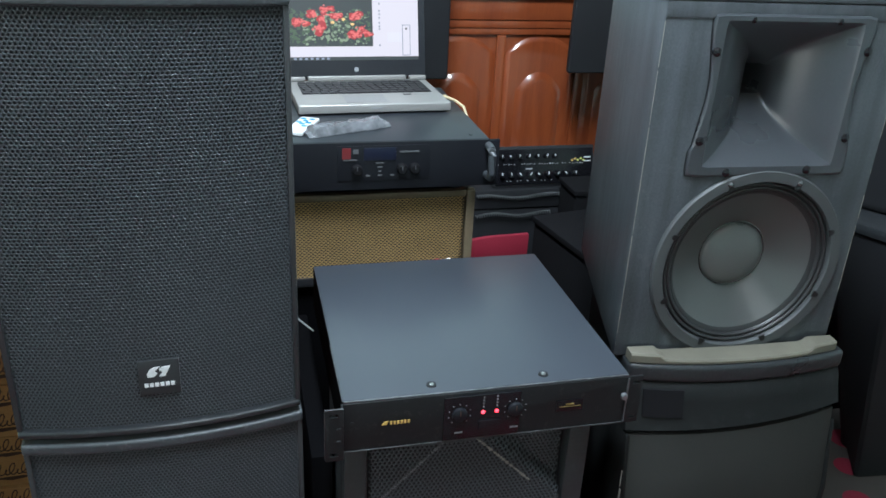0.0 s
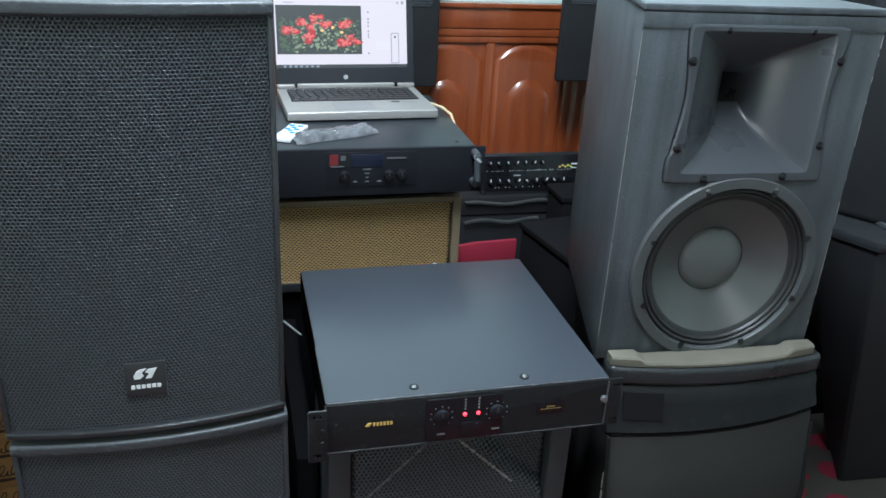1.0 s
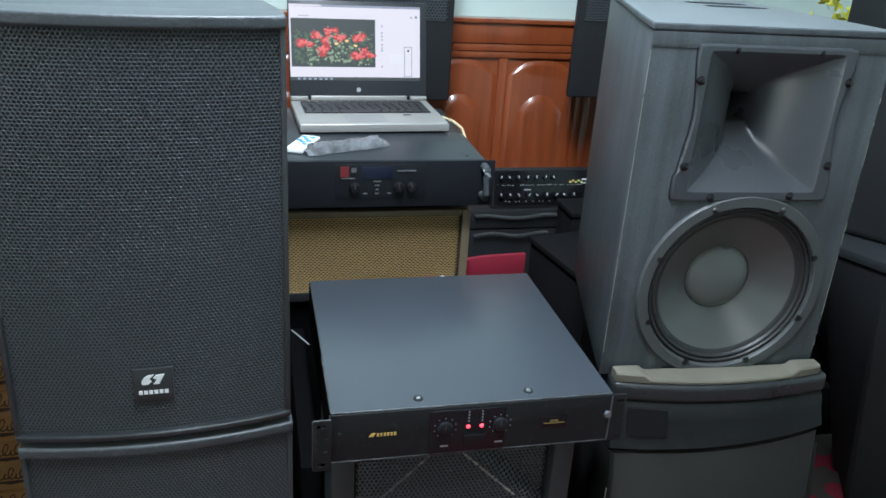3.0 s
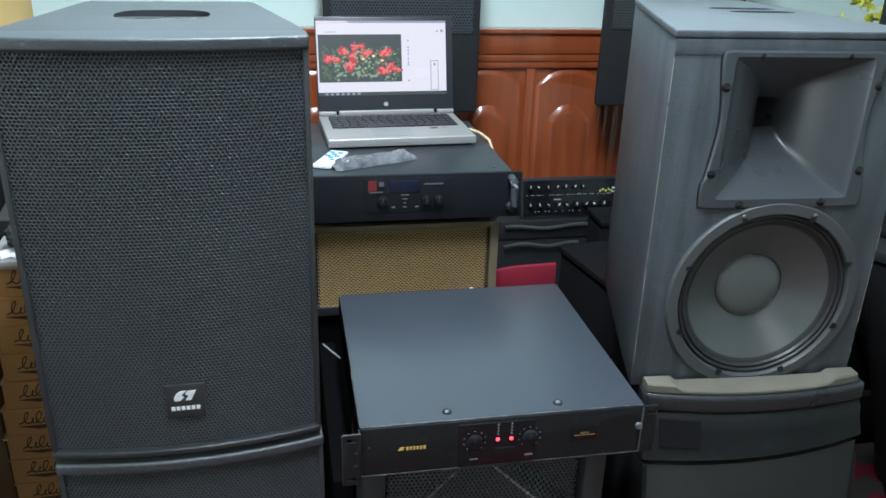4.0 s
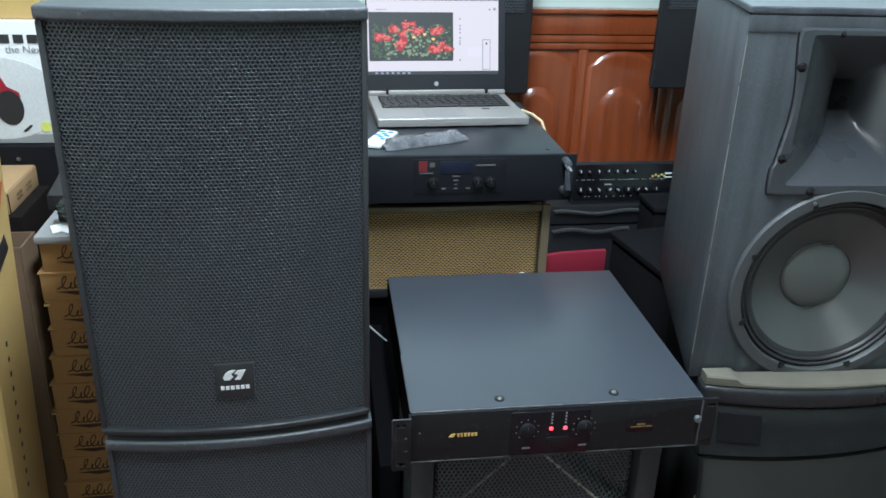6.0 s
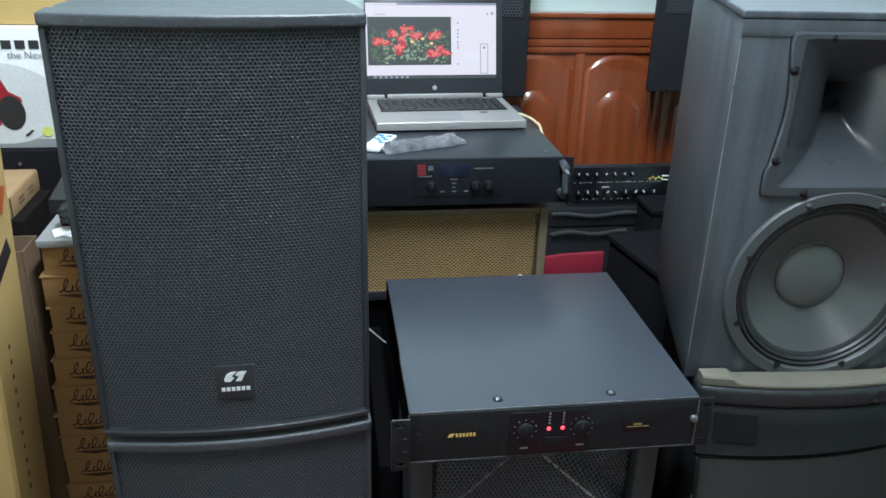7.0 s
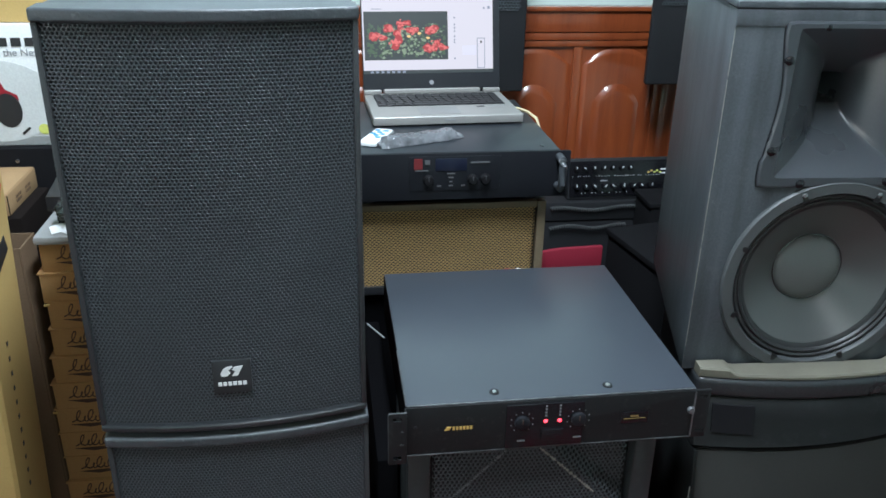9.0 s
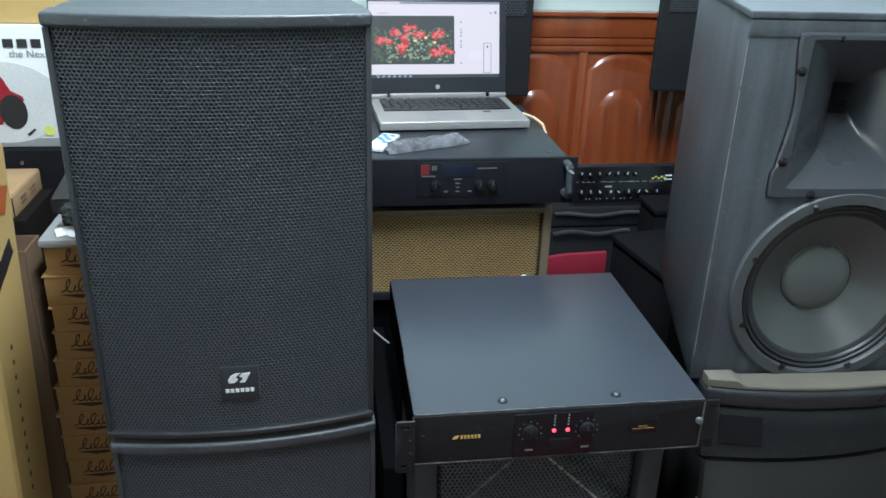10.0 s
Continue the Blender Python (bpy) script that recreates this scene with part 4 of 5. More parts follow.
def back_amp():
    z0 = 0.770
    a = thing("rack_amplifier", pose(0.151, 0.578, z0), "black rack amplifier with small display under a laptop", "amplifier")
    part("chassis", box(-0.217, 0.217, 0.004, 0.43, -0.009, 0.086, 0.002), RACK_BLACK, a, "black steel chassis")
    part("top_cover", box(-0.219, 0.219, 0.003, 0.432, 0.0862, 0.0885, 0.0007), DARK_COVER, a, "dark painted steel cover")
    part("faceplate", box(-0.241, 0.241, -0.003, 0.0025, -0.010, 0.088, 0.0015), RACK_BLACK, a, "black front panel with rack ears")
    for side in (-1, 1):
        h = part("handle", tube([(side * 0.217, 0.0, 0.014), (side * 0.217, -0.028, 0.016), (side * 0.217, -0.034, 0.026), (side * 0.217, -0.034, 0.064), (side * 0.217, -0.028, 0.074), (side * 0.217, 0.0, 0.076)], 0.0085, 10), PLASTIC, a, "black front handle")
        part("handle_cap", box(side * 0.217 - 0.006, side * 0.217 + 0.006, -0.034, -0.004, 0.0705, 0.079, 0.002), CAST, h)
    part("control_panel", box(-0.090, 0.095, -0.0055, -0.0032, 0.010, 0.082, 0.001), RACK_BLACK, a)
    part("red_label", box(-0.081, -0.064, -0.0072, -0.0056, 0.056, 0.078), LABEL_RED, a, "red label")
    part("white_label", box(-0.059, -0.049, -0.0072, -0.0056, 0.066, 0.075), FAINT_PRINT, a)
    part("caption_bar", box(-0.079, -0.052, -0.0072, -0.0056, 0.052, 0.0545), FAINT_PRINT, a)
    part("display", box(-0.038, 0.026, -0.0072, -0.0056, 0.052, 0.078, 0.001), LCD, a, "dark blue display")
    part("caption_bar", box(0.034, 0.073, -0.0072, -0.0056, 0.067, 0.070), FAINT_PRINT, a)
    for i, w in enumerate((0.008, 0.005, 0.003, 0.004)):
        part("caption_bar", box(-0.006 - w, -0.006 + w, -0.0072, -0.0056, 0.045 - i * 0.0085, 0.0475 - i * 0.0085), FAINT_PRINT, a)
    for x in (-0.030, 0.019):
        part("caption_bar", box(x - 0.004, x + 0.004, -0.0072, -0.0056, 0.019, 0.022), FAINT_PRINT, a)
    for x in (-0.052, 0.038, 0.064):
        knob(a, x, -0.0056, 0.034, 0.0105, KNOB, 0.012, FAINT_PRINT)
    for x in (-0.17, 0.17):
        for y in (0.07, 0.38):
            part("foot", moved(lathe([(0, 0), (0.014, 0), (0.014, 0.0265), (0, 0.0265)], 16), pose(x, y, -0.0358, 90)), RUBBER, a)
    part("screw", moved(lathe([(0, -0.002), (0.004, -0.001), (0.004, 0.001)], 12), pose(0.188, 0.03, 0.0892, -90)), STEEL, a)


back_amp()
LAP_Z = 0.770 + 0.0890


def laptop():
    L = thing("laptop", pose(0.171, 0.775, LAP_Z, 0, 0, 2.5), "open silver laptop showing red flowers on its screen", "laptop")
    w, d = 0.169, 0.232
    part("base", prism([(-w, 0.0), (w, 0.0), (w, d), (-w, d)], 0.003, 0.022, "z", 0.004, 3), ALU, L, "silver aluminium base")
    part("underside", box(-w + 0.012, w - 0.012, 0.012, d - 0.012, 0.0, 0.0028), KEY, L)
    kb = part("keyboard", box(-0.148, 0.150, 0.096, 0.205, 0.0221, 0.0226), DARK_INK, L, "black keys on a silver keyboard deck")
    me = bpy.data.meshes.new("key")
    b = box(-0.0084, 0.0084, -0.0075, 0.0075, 0.0, 0.0022, 0.001, 1)
    b.to_mesh(me)
    b.free()
    wide = bpy.data.meshes.new("wide_key")
    b = box(-0.047, 0.047, -0.0075, 0.0075, 0.0, 0.0022, 0.001, 1)
    b.to_mesh(wide)
    b.free()
    for r in range(6):
        y = 0.105 + r * 0.0184
        off = (0.0, 0.006, 0.003, 0.0, -0.002, 0.0)[r]
        for c in range(15):
            x = -0.138 + c * 0.0197 + (off if c < 13 else 0)
            if r == 0 and 4 <= c <= 8:
                if c == 6:
                    link_mesh("key", wide, KEY, kb, "", pose(x, y, 0.0231))
                continue
            link_mesh("key", me, KEY, kb, "", pose(x, y, 0.0231))
    part("touchpad", box(-0.062, 0.030, 0.018, 0.080, 0.0221, 0.0226), PAD, L, "grey touchpad")
    part("sticker", box(0.078, 0.096, 0.074, 0.084, 0.0221, 0.0225), DARK_INK, L)
    part("sticker", box(0.104, 0.146, 0.078, 0.081, 0.0221, 0.0225), GREY_PRINT, L)
    part("front_mark", box(-0.012, 0.012, -0.0008, 0.001, 0.012, 0.0145), GREY_PRINT, L)
    part("hinge_bar", box(-0.120, 0.118, d - 0.014, d - 0.002, 0.0222, 0.033, 0.004, 3), ALU, L, "pale hinge cover")
    for side in (-1, 1):
        part("hinge", box(side * 0.147 - 0.0215, side * 0.147 + 0.0215, d - 0.014, d - 0.002, 0.0222, 0.032, 0.004, 3), ALU, L, "silver hinge end")
    hinge = pose(0, d - 0.006, 0.030, -12.5)
    lid = part("lid", moved(box(-w, w, 0.0, 0.008, 0.0, 0.226, 0.003), hinge), BEZEL, L, "dark lid with bezel")
    S = lambda x0, x1, z0, z1, k: moved(box(x0, x1, -0.0008 - k * 0.0005, -0.0003 - k * 0.0005, z0 + 0.005, z1 + 0.005), hinge)
    scr = part("screen", S(-0.1665, 0.152, 0.042, 0.206, 0), SCREEN_WHITE, L, "lit white screen")
    part("task_bar", S(-0.1665, 0.152, 0.034, 0.0415, 0), SCREEN_DARK, L)
    for i in range(7):
        part("task_icon", S(-0.150 + i * 0.013, -0.143 + i * 0.013, 0.0355, 0.0405, 1), SCREEN_BLUE, scr)
    part("title_bar", S(-0.090, 0.152, 0.2065, 0.211, 0), SCREEN_BLUE, L)
    part("title_tab", S(-0.1665, -0.0905, 0.2065, 0.211, 0), SCREEN_WHITE, L)
    part("picture", S(-0.163, 0.040, 0.066, 0.179, 1), SCREEN_DARK, scr, "dark picture of garden flowers")
    part("address_bar", S(-0.145, -0.120, 0.184, 0.1855, 1), SCREEN_BLUE, scr)
    rnd = random.Random(11)
    flat = lambda x, z, r, k, n=9: moved(prism([(x + r * rnd.uniform(0.65, 1.1) * math.cos(2 * math.pi * i / n), z + r * 0.75 * rnd.uniform(0.65, 1.1) * math.sin(2 * math.pi * i / n)) for i in range(n)], -0.0008 - k * 0.0004, -0.0005 - k * 0.0004, "y"), hinge @ pose(-0.010, 0, 0.005))
    leaves = {SCREEN_GREEN: [], SCREEN_PALE: []}
    for i in range(420):
        x, z = -0.147 + 0.190 * rnd.random(), 0.070 + 0.070 * rnd.random() ** 1.1 + 0.012 * rnd.random()
        m_ = SCREEN_PALE if rnd.random() < 0.45 and abs(x + 0.04) < 0.075 else SCREEN_GREEN
        leaves[m_].append(flat(x, z, rnd.uniform(0.0015, 0.0062), 2 if m_ is SCREEN_GREEN else 3, 5))
    for m_, bms in leaves.items():
        tagged(part("leaf_specks", merge(*bms), m_, scr, "", None, None), kind="stuff")
    blooms = [(-0.065, 0.149, 0.013), (-0.052, 0.152, 0.010), (-0.092, 0.139, 0.014), (-0.125, 0.122, 0.013), (-0.108, 0.120, 0.010), (-0.070, 0.128, 0.012), (-0.040, 0.134, 0.013),
              (-0.076, 0.106, 0.018), (0.009, 0.134, 0.017), (-0.028, 0.136, 0.009), (0.020, 0.106, 0.010), (0.010, 0.092, 0.018), (0.040, 0.093, 0.009), (-0.133, 0.118, 0.008), (0.030, 0.098, 0.009)]
    for x, z, r in blooms:
        b1 = [flat(x + rnd.gauss(0, r * 0.4), z + rnd.gauss(0, r * 0.25), r * 0.62, 4) for _ in range(6)]
        tagged(part("bloom", merge(*b1), SCREEN_RED, scr, "", None, None), kind="stuff")
        b2 = [flat(x + rnd.gauss(0, r * 0.4), z + rnd.gauss(0.001, r * 0.25), r * 0.24, 5, 6) for _ in range(15)]
        tagged(part("petals", merge(*b2), SCREEN_PINK, scr, "", None, None), kind="stuff")
    for x, z in ((-0.020, 0.128), (0.001, 0.117), (-0.046, 0.121)):
        part("bloom", flat(x, z, 0.005, 5), SCREEN_YELLOW, scr, "", None, None)
    for z in (0.162, 0.146, 0.138, 0.130, 0.118, 0.110, 0.104, 0.066):
        part("menu_dot", S(0.055, 0.0585, z, z + 0.004, 1), SCREEN_BLUE, scr)
    part("slider_frame", S(0.112, 0.132, 0.044, 0.116, 1), SCREEN_BLUE, scr)
    part("slider_window", S(0.1137, 0.1303, 0.0457, 0.1143, 2), SCREEN_WHITE, scr)
    part("slider_knob", S(0.120, 0.124, 0.104, 0.109, 3), SCREEN_DARK, scr)
    part("panel_shadow", S(0.076, 0.110, 0.076, 0.098, 1), glow("lit pale violet", (0.72, 0.74, 0.92), 0.9), scr)
    part("window_button", S(0.139, 0.145, 0.184, 0.190, 1), SCREEN_BLUE, scr)
    part("window_button", S(0.128, 0.132, 0.184, 0.188, 1), SCREEN_BLUE, scr)
    part("round_mark", moved(lathe([(0, -0.0006), (0.0055, -0.0004), (0.0055, 0.001)], 20), hinge @ pose(-0.002, 0, 0.017)), GREY_PRINT, lid, "small round silver mark")


laptop()


def remote_control():
    r = thing("remote_control", pose(0.002, 0.676, LAP_Z, 0, 0, -24), "small white remote control with blue buttons", "remote")
    part("shell", prism([(-0.019, -0.055), (0.019, -0.055), (0.020, 0.055), (-0.020, 0.055)], 0.0, 0.010, "z", 0.0045, 3), REMOTE_W, r)
    for i, (x, y) in enumerate(((-0.009, 0.036), (0.009, 0.036), (0.0, 0.022), (-0.010, 0.010), (0.010, 0.010), (0.0, 0.0), (0.009, -0.014))):
        part("button", box(x - 0.0055, x + 0.0055, y - 0.004, y + 0.004, 0.0095, 0.0115, 0.001), BLUE_KEY, r)


remote_control()


def film_packet():
    p = thing("packet", pose(0.090, 0.662, LAP_Z, 0, 0, 21), "long packet wrapped in crinkled clear film", "packet")
    bm = bmesh.new()
    bmesh.ops.create_grid(bm, x_segments=34, y_segments=12, size=0.5)
    rnd = random.Random(5)
    for v in bm.verts:
        x, y = v.co.x, v.co.y
        taper = 1.0 if x < 0.30 else 1 - 1.1 * (x - 0.30)
        edge = max(0.0, 1 - (abs(y) * 2) ** 4) * (1 if abs(x) < 0.42 else 0.35)
        n = noise.noise((x * 9, y * 5, 1.3)) * 0.003 + abs(noise.noise((x * 30, y * 16, 4.3))) * 0.003
        v.co = Vector((x * 0.190, y * 0.050 * taper + 0.003 * noise.noise((x * 9, 0, 2)), 0.001 + 0.015 * edge + max(-0.001, n * (0.4 + edge))))
    low = bmesh.ops.extrude_face_region(bm, geom=bm.faces[:])
    for v in [g for g in low["geom"] if isinstance(g, bmesh.types.BMVert)]:
        v.co.z = 0.0
    part("film", bm, FILM, p, "", None, 25)
    part("content", box(-0.080, -0.05, -0.016, 0.016, 0.001, 0.012, 0.003), DARK_INK, p, "dark object inside the film")


film_packet()
lead = thing("charger_lead", pose(0, 0, LAP_Z), "cream cable from the side of the laptop", "cable")
part("lead", tube([(0.328, 0.885, 0.008), (0.345, 0.872, 0.013), (0.362, 0.838, 0.012), (0.374, 0.800, 0.006), (0.379, 0.788, -0.012), (0.381, 0.785, -0.05), (0.383, 0.785, -0.12), (0.39, 0.79, -0.40), (0.40, 0.80, -0.855)], 0.0032, 8), CREAM, lead)


# ---- loudspeakers on the wall ----
wall_grille = perforated(0.38, 0.30, 0.0085, 0.006, 0.001, 1.0, lambda x, z: 0.0, "wall_grille")


def wall_speaker(x, z, label):
    s = thing("wall_loudspeaker", pose(x, 1.20, z), label, "loudspeaker", "loudspeakers on the wall")
    part("cabinet", prism([(-0.208, 0.016), (0.208, 0.016), (0.13, 0.205), (-0.13, 0.205)], 0.0, 0.53, "z", 0.01, 3), BLACK_FLAT, s, "black cabinet narrowing to the wall")
    part("front", box(-0.208, 0.208, 0.0, 0.0155, 0.002, 0.528, 0.007, 3), BLACK_FLAT, s, "smooth black front")
    link_mesh("grille", wall_grille, GRILLE, s, "perforated black grille", pose(0.0, -0.004, 0.215))
    part("bracket", box(-0.05, 0.05, 0.2055, 0.246, 0.15, 0.35, 0.004), BLACK_FLAT, s, "steel wall bracket")


wall_speaker(0.227, 0.832, "black loudspeaker hanging on the wall behind the laptop")
wall_speaker(0.992, 0.846, "black loudspeaker hanging on the wall beside wood panelling")


# ---- mixer, cases and cabinets in the corner ----
def mixer():
    m = thing("mixing_amplifier", pose(0.70, 1.085, 0.556), "black mixing amplifier with two rows of knobs", "amplifier")
    tilt = pose(0, 0, 0, -14)
    part("body", prism([(0.0, 0.0), (0.16, 0.0), (0.16, 0.045), (0.040, 0.106), (0.028, 0.112)], -0.150, 0.150, "x", 0.006, 2), BLACK_FLAT, m, "black sloped housing")
    pan = part("panel", moved(box(-0.143, 0.143, -0.003, 0.0005, 0.008, 0.106, 0.001), tilt), AMP_GLOSS, m, "glossy black sloped panel")
    rnd = random.Random(9)
    for i in range(9):
        x = -0.125 + i * 0.027
        k = part("knob", moved(lathe([(0, -0.012), (0.006, -0.012), (0.0075, -0.009), (0.008, 0)], 14), tilt @ pose(x, -0.003, 0.036)), AMP_GLOSS, m)
        part("pointer", moved(box(-0.001, 0.001, -0.0135, -0.011, 0.000, 0.0075), tilt @ pose(x, -0.003, 0.036, 0, rnd.uniform(-50, 50))), WHITE_PRINT, k)
    for i in range(7):
        x = -0.125 + i * 0.026
        k = part("knob", moved(lathe([(0, -0.010), (0.005, -0.010), (0.006, -0.008), (0.0065, 0)], 14), tilt @ pose(x, -0.003, 0.086)), AMP_GLOSS, m)
        part("pointer", moved(box(-0.0009, 0.0009, -0.0115, -0.0095, 0.000, 0.0065), tilt @ pose(x, -0.003, 0.086, 0, rnd.uniform(-50, 50))), WHITE_PRINT, k)
    for i in range(34):
        x = -0.135 + i * 0.0075
        if rnd.random() < 0.75:
            part("caption_bar", moved(box(x, x + rnd.uniform(0.002, 0.005), -0.0042, -0.0028, 0.064, 0.064 + rnd.uniform(0.0012, 0.003)), tilt), GREY_PRINT, pan, "", None, None)
    for i in range(22):
        x = -0.12 + i * 0.010
        if rnd.random() < 0.6:
            part("caption_bar", moved(box(x, x + 0.003, -0.0042, -0.0028, 0.018, 0.0200), tilt), GREY_PRINT, pan, "", None, None)
    part("caption_bar", moved(box(-0.055, -0.035, -0.0042, -0.0028, 0.050, 0.0535), tilt), GREY_PRINT, pan)
    for i in range(5):
        part("yellow_mark", moved(box(0.080 + i * 0.0085, 0.086 + i * 0.0085, -0.0042, -0.0028, 0.070 + 0.004 * (i % 2), 0.075 + 0.004 * (i % 2)), tilt), LIME if i > 1 else GOLD, pan)
    part("white_label", moved(box(0.118, 0.138, -0.0042, -0.0028, 0.078, 0.082), tilt), WHITE_PRINT, pan)
    part("white_label", moved(box(0.118, 0.138, -0.0042, -0.0028, 0.068, 0.071), tilt), WHITE_PRINT, pan)


mixer()


def case(x0, x1, y0, y1, z0, z1, label):
    c = thing("equipment_case", pose((x0 + x1) / 2, y0, z0), label, "case", "stacked black cases")
    w = (x1 - x0) / 2
    part("shell", box(-w, w, 0, y1 - y0, 0, z1 - z0, 0.006), BLACK_FLAT, c)
    return c


case(0.44, 0.865, 1.075, 1.40, 0.0, 0.4985, "black equipment case standing on the floor")
case(0.44, 0.865, 1.070, 1.40, 0.500, 0.5545, "black equipment case under the mixing amplifier")


def coiled_cable(x0, x1, y, z, seed):
    rnd = random.Random(seed)
    c = thing("coiled_cable", pose(x0, y, z), "grey coiled cable hanging along black cases", "cable", "coiled cables")
    pts = []
    turns = int((x1 - x0) / 0.0068)
    ph = rnd.random() * 6
    for k in range(turns * 8):
        s = k / (turns * 8)
        a = 2 * math.pi * k / 8
        pts.append(((x1 - x0) * s, 0.0045 * math.cos(a), 0.0045 * math.sin(a) + 0.0045 * math.sin(9 * s + ph)))
    part("coil", tube(pts, 0.0019, 5), BRAID, c)


coiled_cable(0.50, 0.775, 1.0615, 0.538, 1)
coiled_cable(0.50, 0.72, 1.0615, 0.484, 2)


def red_box():
    r = thing("red_box", pose(0.545, 0.955, 0.3925), "flat crimson card box lying on a black filler block", "box")
    part("front", prism([(-0.13, 0.0), (0.076, 0.0), (0.076, 0.078), (-0.04, 0.074), (-0.13, 0.062)], 0.0, 0.014, "y", 0.002), RED_BOX, r)


red_box()
# Unseen filler, added so less red light bounces onto the loudspeaker's side.
low = thing("dark_block", pose(0.545, 0.955, 0), "unseen black filler block under a crimson card box", "case")
part("shell", box(-0.135, 0.080, 0.0, 0.10, 0.0, 0.392, 0.004), SHADE_BLACK, low)
cab = thing("low_cabinet", pose(0.76, 0.70, 0, 0, 0, 10), "low black cabinet beside the wall", "cabinet")
part("carcass", box(-0.12, 0.16, -0.10, 0.21, 0.0, 0.535, 0.004), DEEP_BLACK, cab)
part("top_board", box(-0.125, 0.165, -0.105, 0.215, 0.536, 0.552, 0.003), DEEP_BLACK, cab, "black board top")
cab2 = thing("tall_cabinet", pose(0.848, 0.955, 0), "taller black cabinet in the corner", "cabinet")
part("carcass", box(-0.115, 0.22, -0.02, 0.09, 0.0, 0.583, 0.004), DEEP_BLACK, cab2)
part("top_board", box(-0.12, 0.225, -0.025, 0.095, 0.584, 0.597, 0.003), DEEP_BLACK, cab2, "black board top")


# ---- dark loudspeakers on the far side ----
def far_speakers():
    a = thing("loudspeaker", pose(1.36, 0.52, 0), "dark loudspeaker with grey top standing on red carpet", "loudspeaker")
    bm = prism([(-0.21, -0.06), (-0.15, -0.18), (0.25, -0.20), (0.25, 0.25), (-0.14, 0.25)], 0.0, 0.675, "z", 0.012, 2)
    for v in bm.verts:
        k = 1 - v.co.z / 0.675
        v.co.x += (0.40 if v.co.y > 0.1 else 0.25 if v.co.y > -0.12 else 0.14) * k if v.co.x < 0.1 else 0
        v.co.y += 0.05 * k if v.co.y < 0 else 0
    part("cabinet", bm, BLACK_FLAT, a)
    part("top_board", prism([(-0.215, -0.06), (-0.155, -0.186), (0.25, -0.206), (0.25, 0.25), (-0.145, 0.25)], 0.6755, 0.700, "z", 0.008, 2), LIP, a, "worn grey top edge")
    b = thing("loudspeaker", pose(1.39, 0.54, 0.701), "dark loudspeaker stacked on another by the wall", "loudspeaker")
    part("cabinet", prism([(-0.19, -0.02), (-0.10, -0.15), (0.2, -0.17), (0.2, 0.2), (-0.12, 0.2)], 0.0, 0.55, "z", 0.02, 3), BLACK_FLAT, b)
    part("foot", box(-0.12, -0.06, -0.15, -0.09, 0.0, 0.012, 0.003), CAST, b)


far_speakers()


def flowers():
    f = thing("flower_bunch", pose(1.52, 0.98, -0.015), "bunch of yellow flowers in a dark vase", "flowers")
    part("vase", moved(lathe([(0, 0), (0.05, 0), (0.075, 0.10), (0.06, 0.22), (0.035, 0.30), (0.045, 0.33)], 24), pose(0, 0, 0.75, 90)), BLACK_FLAT, f, "dark vase")
    rnd = random.Random(21)
    pets, lvs = [], []
    for i in range(46):
        c = Vector((rnd.gauss(0, 0.10), rnd.gauss(0, 0.06), 1.115 + rnd.gauss(0, 0.035)))
        for k in range(7):
            q = pose(*c, rnd.uniform(0, 360), rnd.uniform(0, 360), rnd.uniform(0, 360))
            pets.append(moved(prism([(0, 0), (0.008, 0.006), (0.020, 0.004), (0.024, 0), (0.020, -0.004), (0.008, -0.006)], 0, 0.0008), q))
        if i % 2 == 0:
            lvs.append(moved(prism([(0, 0), (0.02, 0.008), (0.05, 0), (0.02, -0.008)], 0, 0.0008), pose(*(c - Vector((0, 0, 0.04))), rnd.uniform(0, 360), rnd.uniform(0, 60), rnd.uniform(0, 360))))
    stems = [tube([(0, 0, 1.06), (rnd.gauss(0, 0.05), rnd.gauss(0, 0.03), 1.12)], 0.002, 5) for _ in range(12)]
    tagged(part("petals", merge(*pets), YELLOW_LEAF, f, "yellow petals", None, None), kind="stuff")
    tagged(part("leaves", merge(*lvs), GREEN_LEAF, f, "green leaves", None, None), kind="stuff")
    part("stems", merge(*stems), GREEN_LEAF, f)
    st = thing("plinth", pose(1.52, 0.98, 0), "dark plinth carrying a vase", "plinth")
    part("block", box(-0.10, 0.10, -0.10, 0.10, 0.0, 0.734, 0.004), BLACK_FLAT, st)
    # Two added boards, dark in place of the unlit carpet behind.
    bb = thing("back_filler", pose(1.42, 0.80, 0), "tall dark filler board hiding the carpet behind a loudspeaker", "board")
    part("board", box(-0.12, 0.40, 0.0, 0.03, 0.0, 0.62, 0.003), DEEP_BLACK, bb)
    lb = thing("floor_filler", pose(1.42, 0.668, 0), "low dark filler board where the carpet goes dark", "board")
    part("board", box(-0.12, 0.12, 0.0, 0.03, 0.0, 0.16, 0.003), DEEP_BLACK, lb)


flowers()


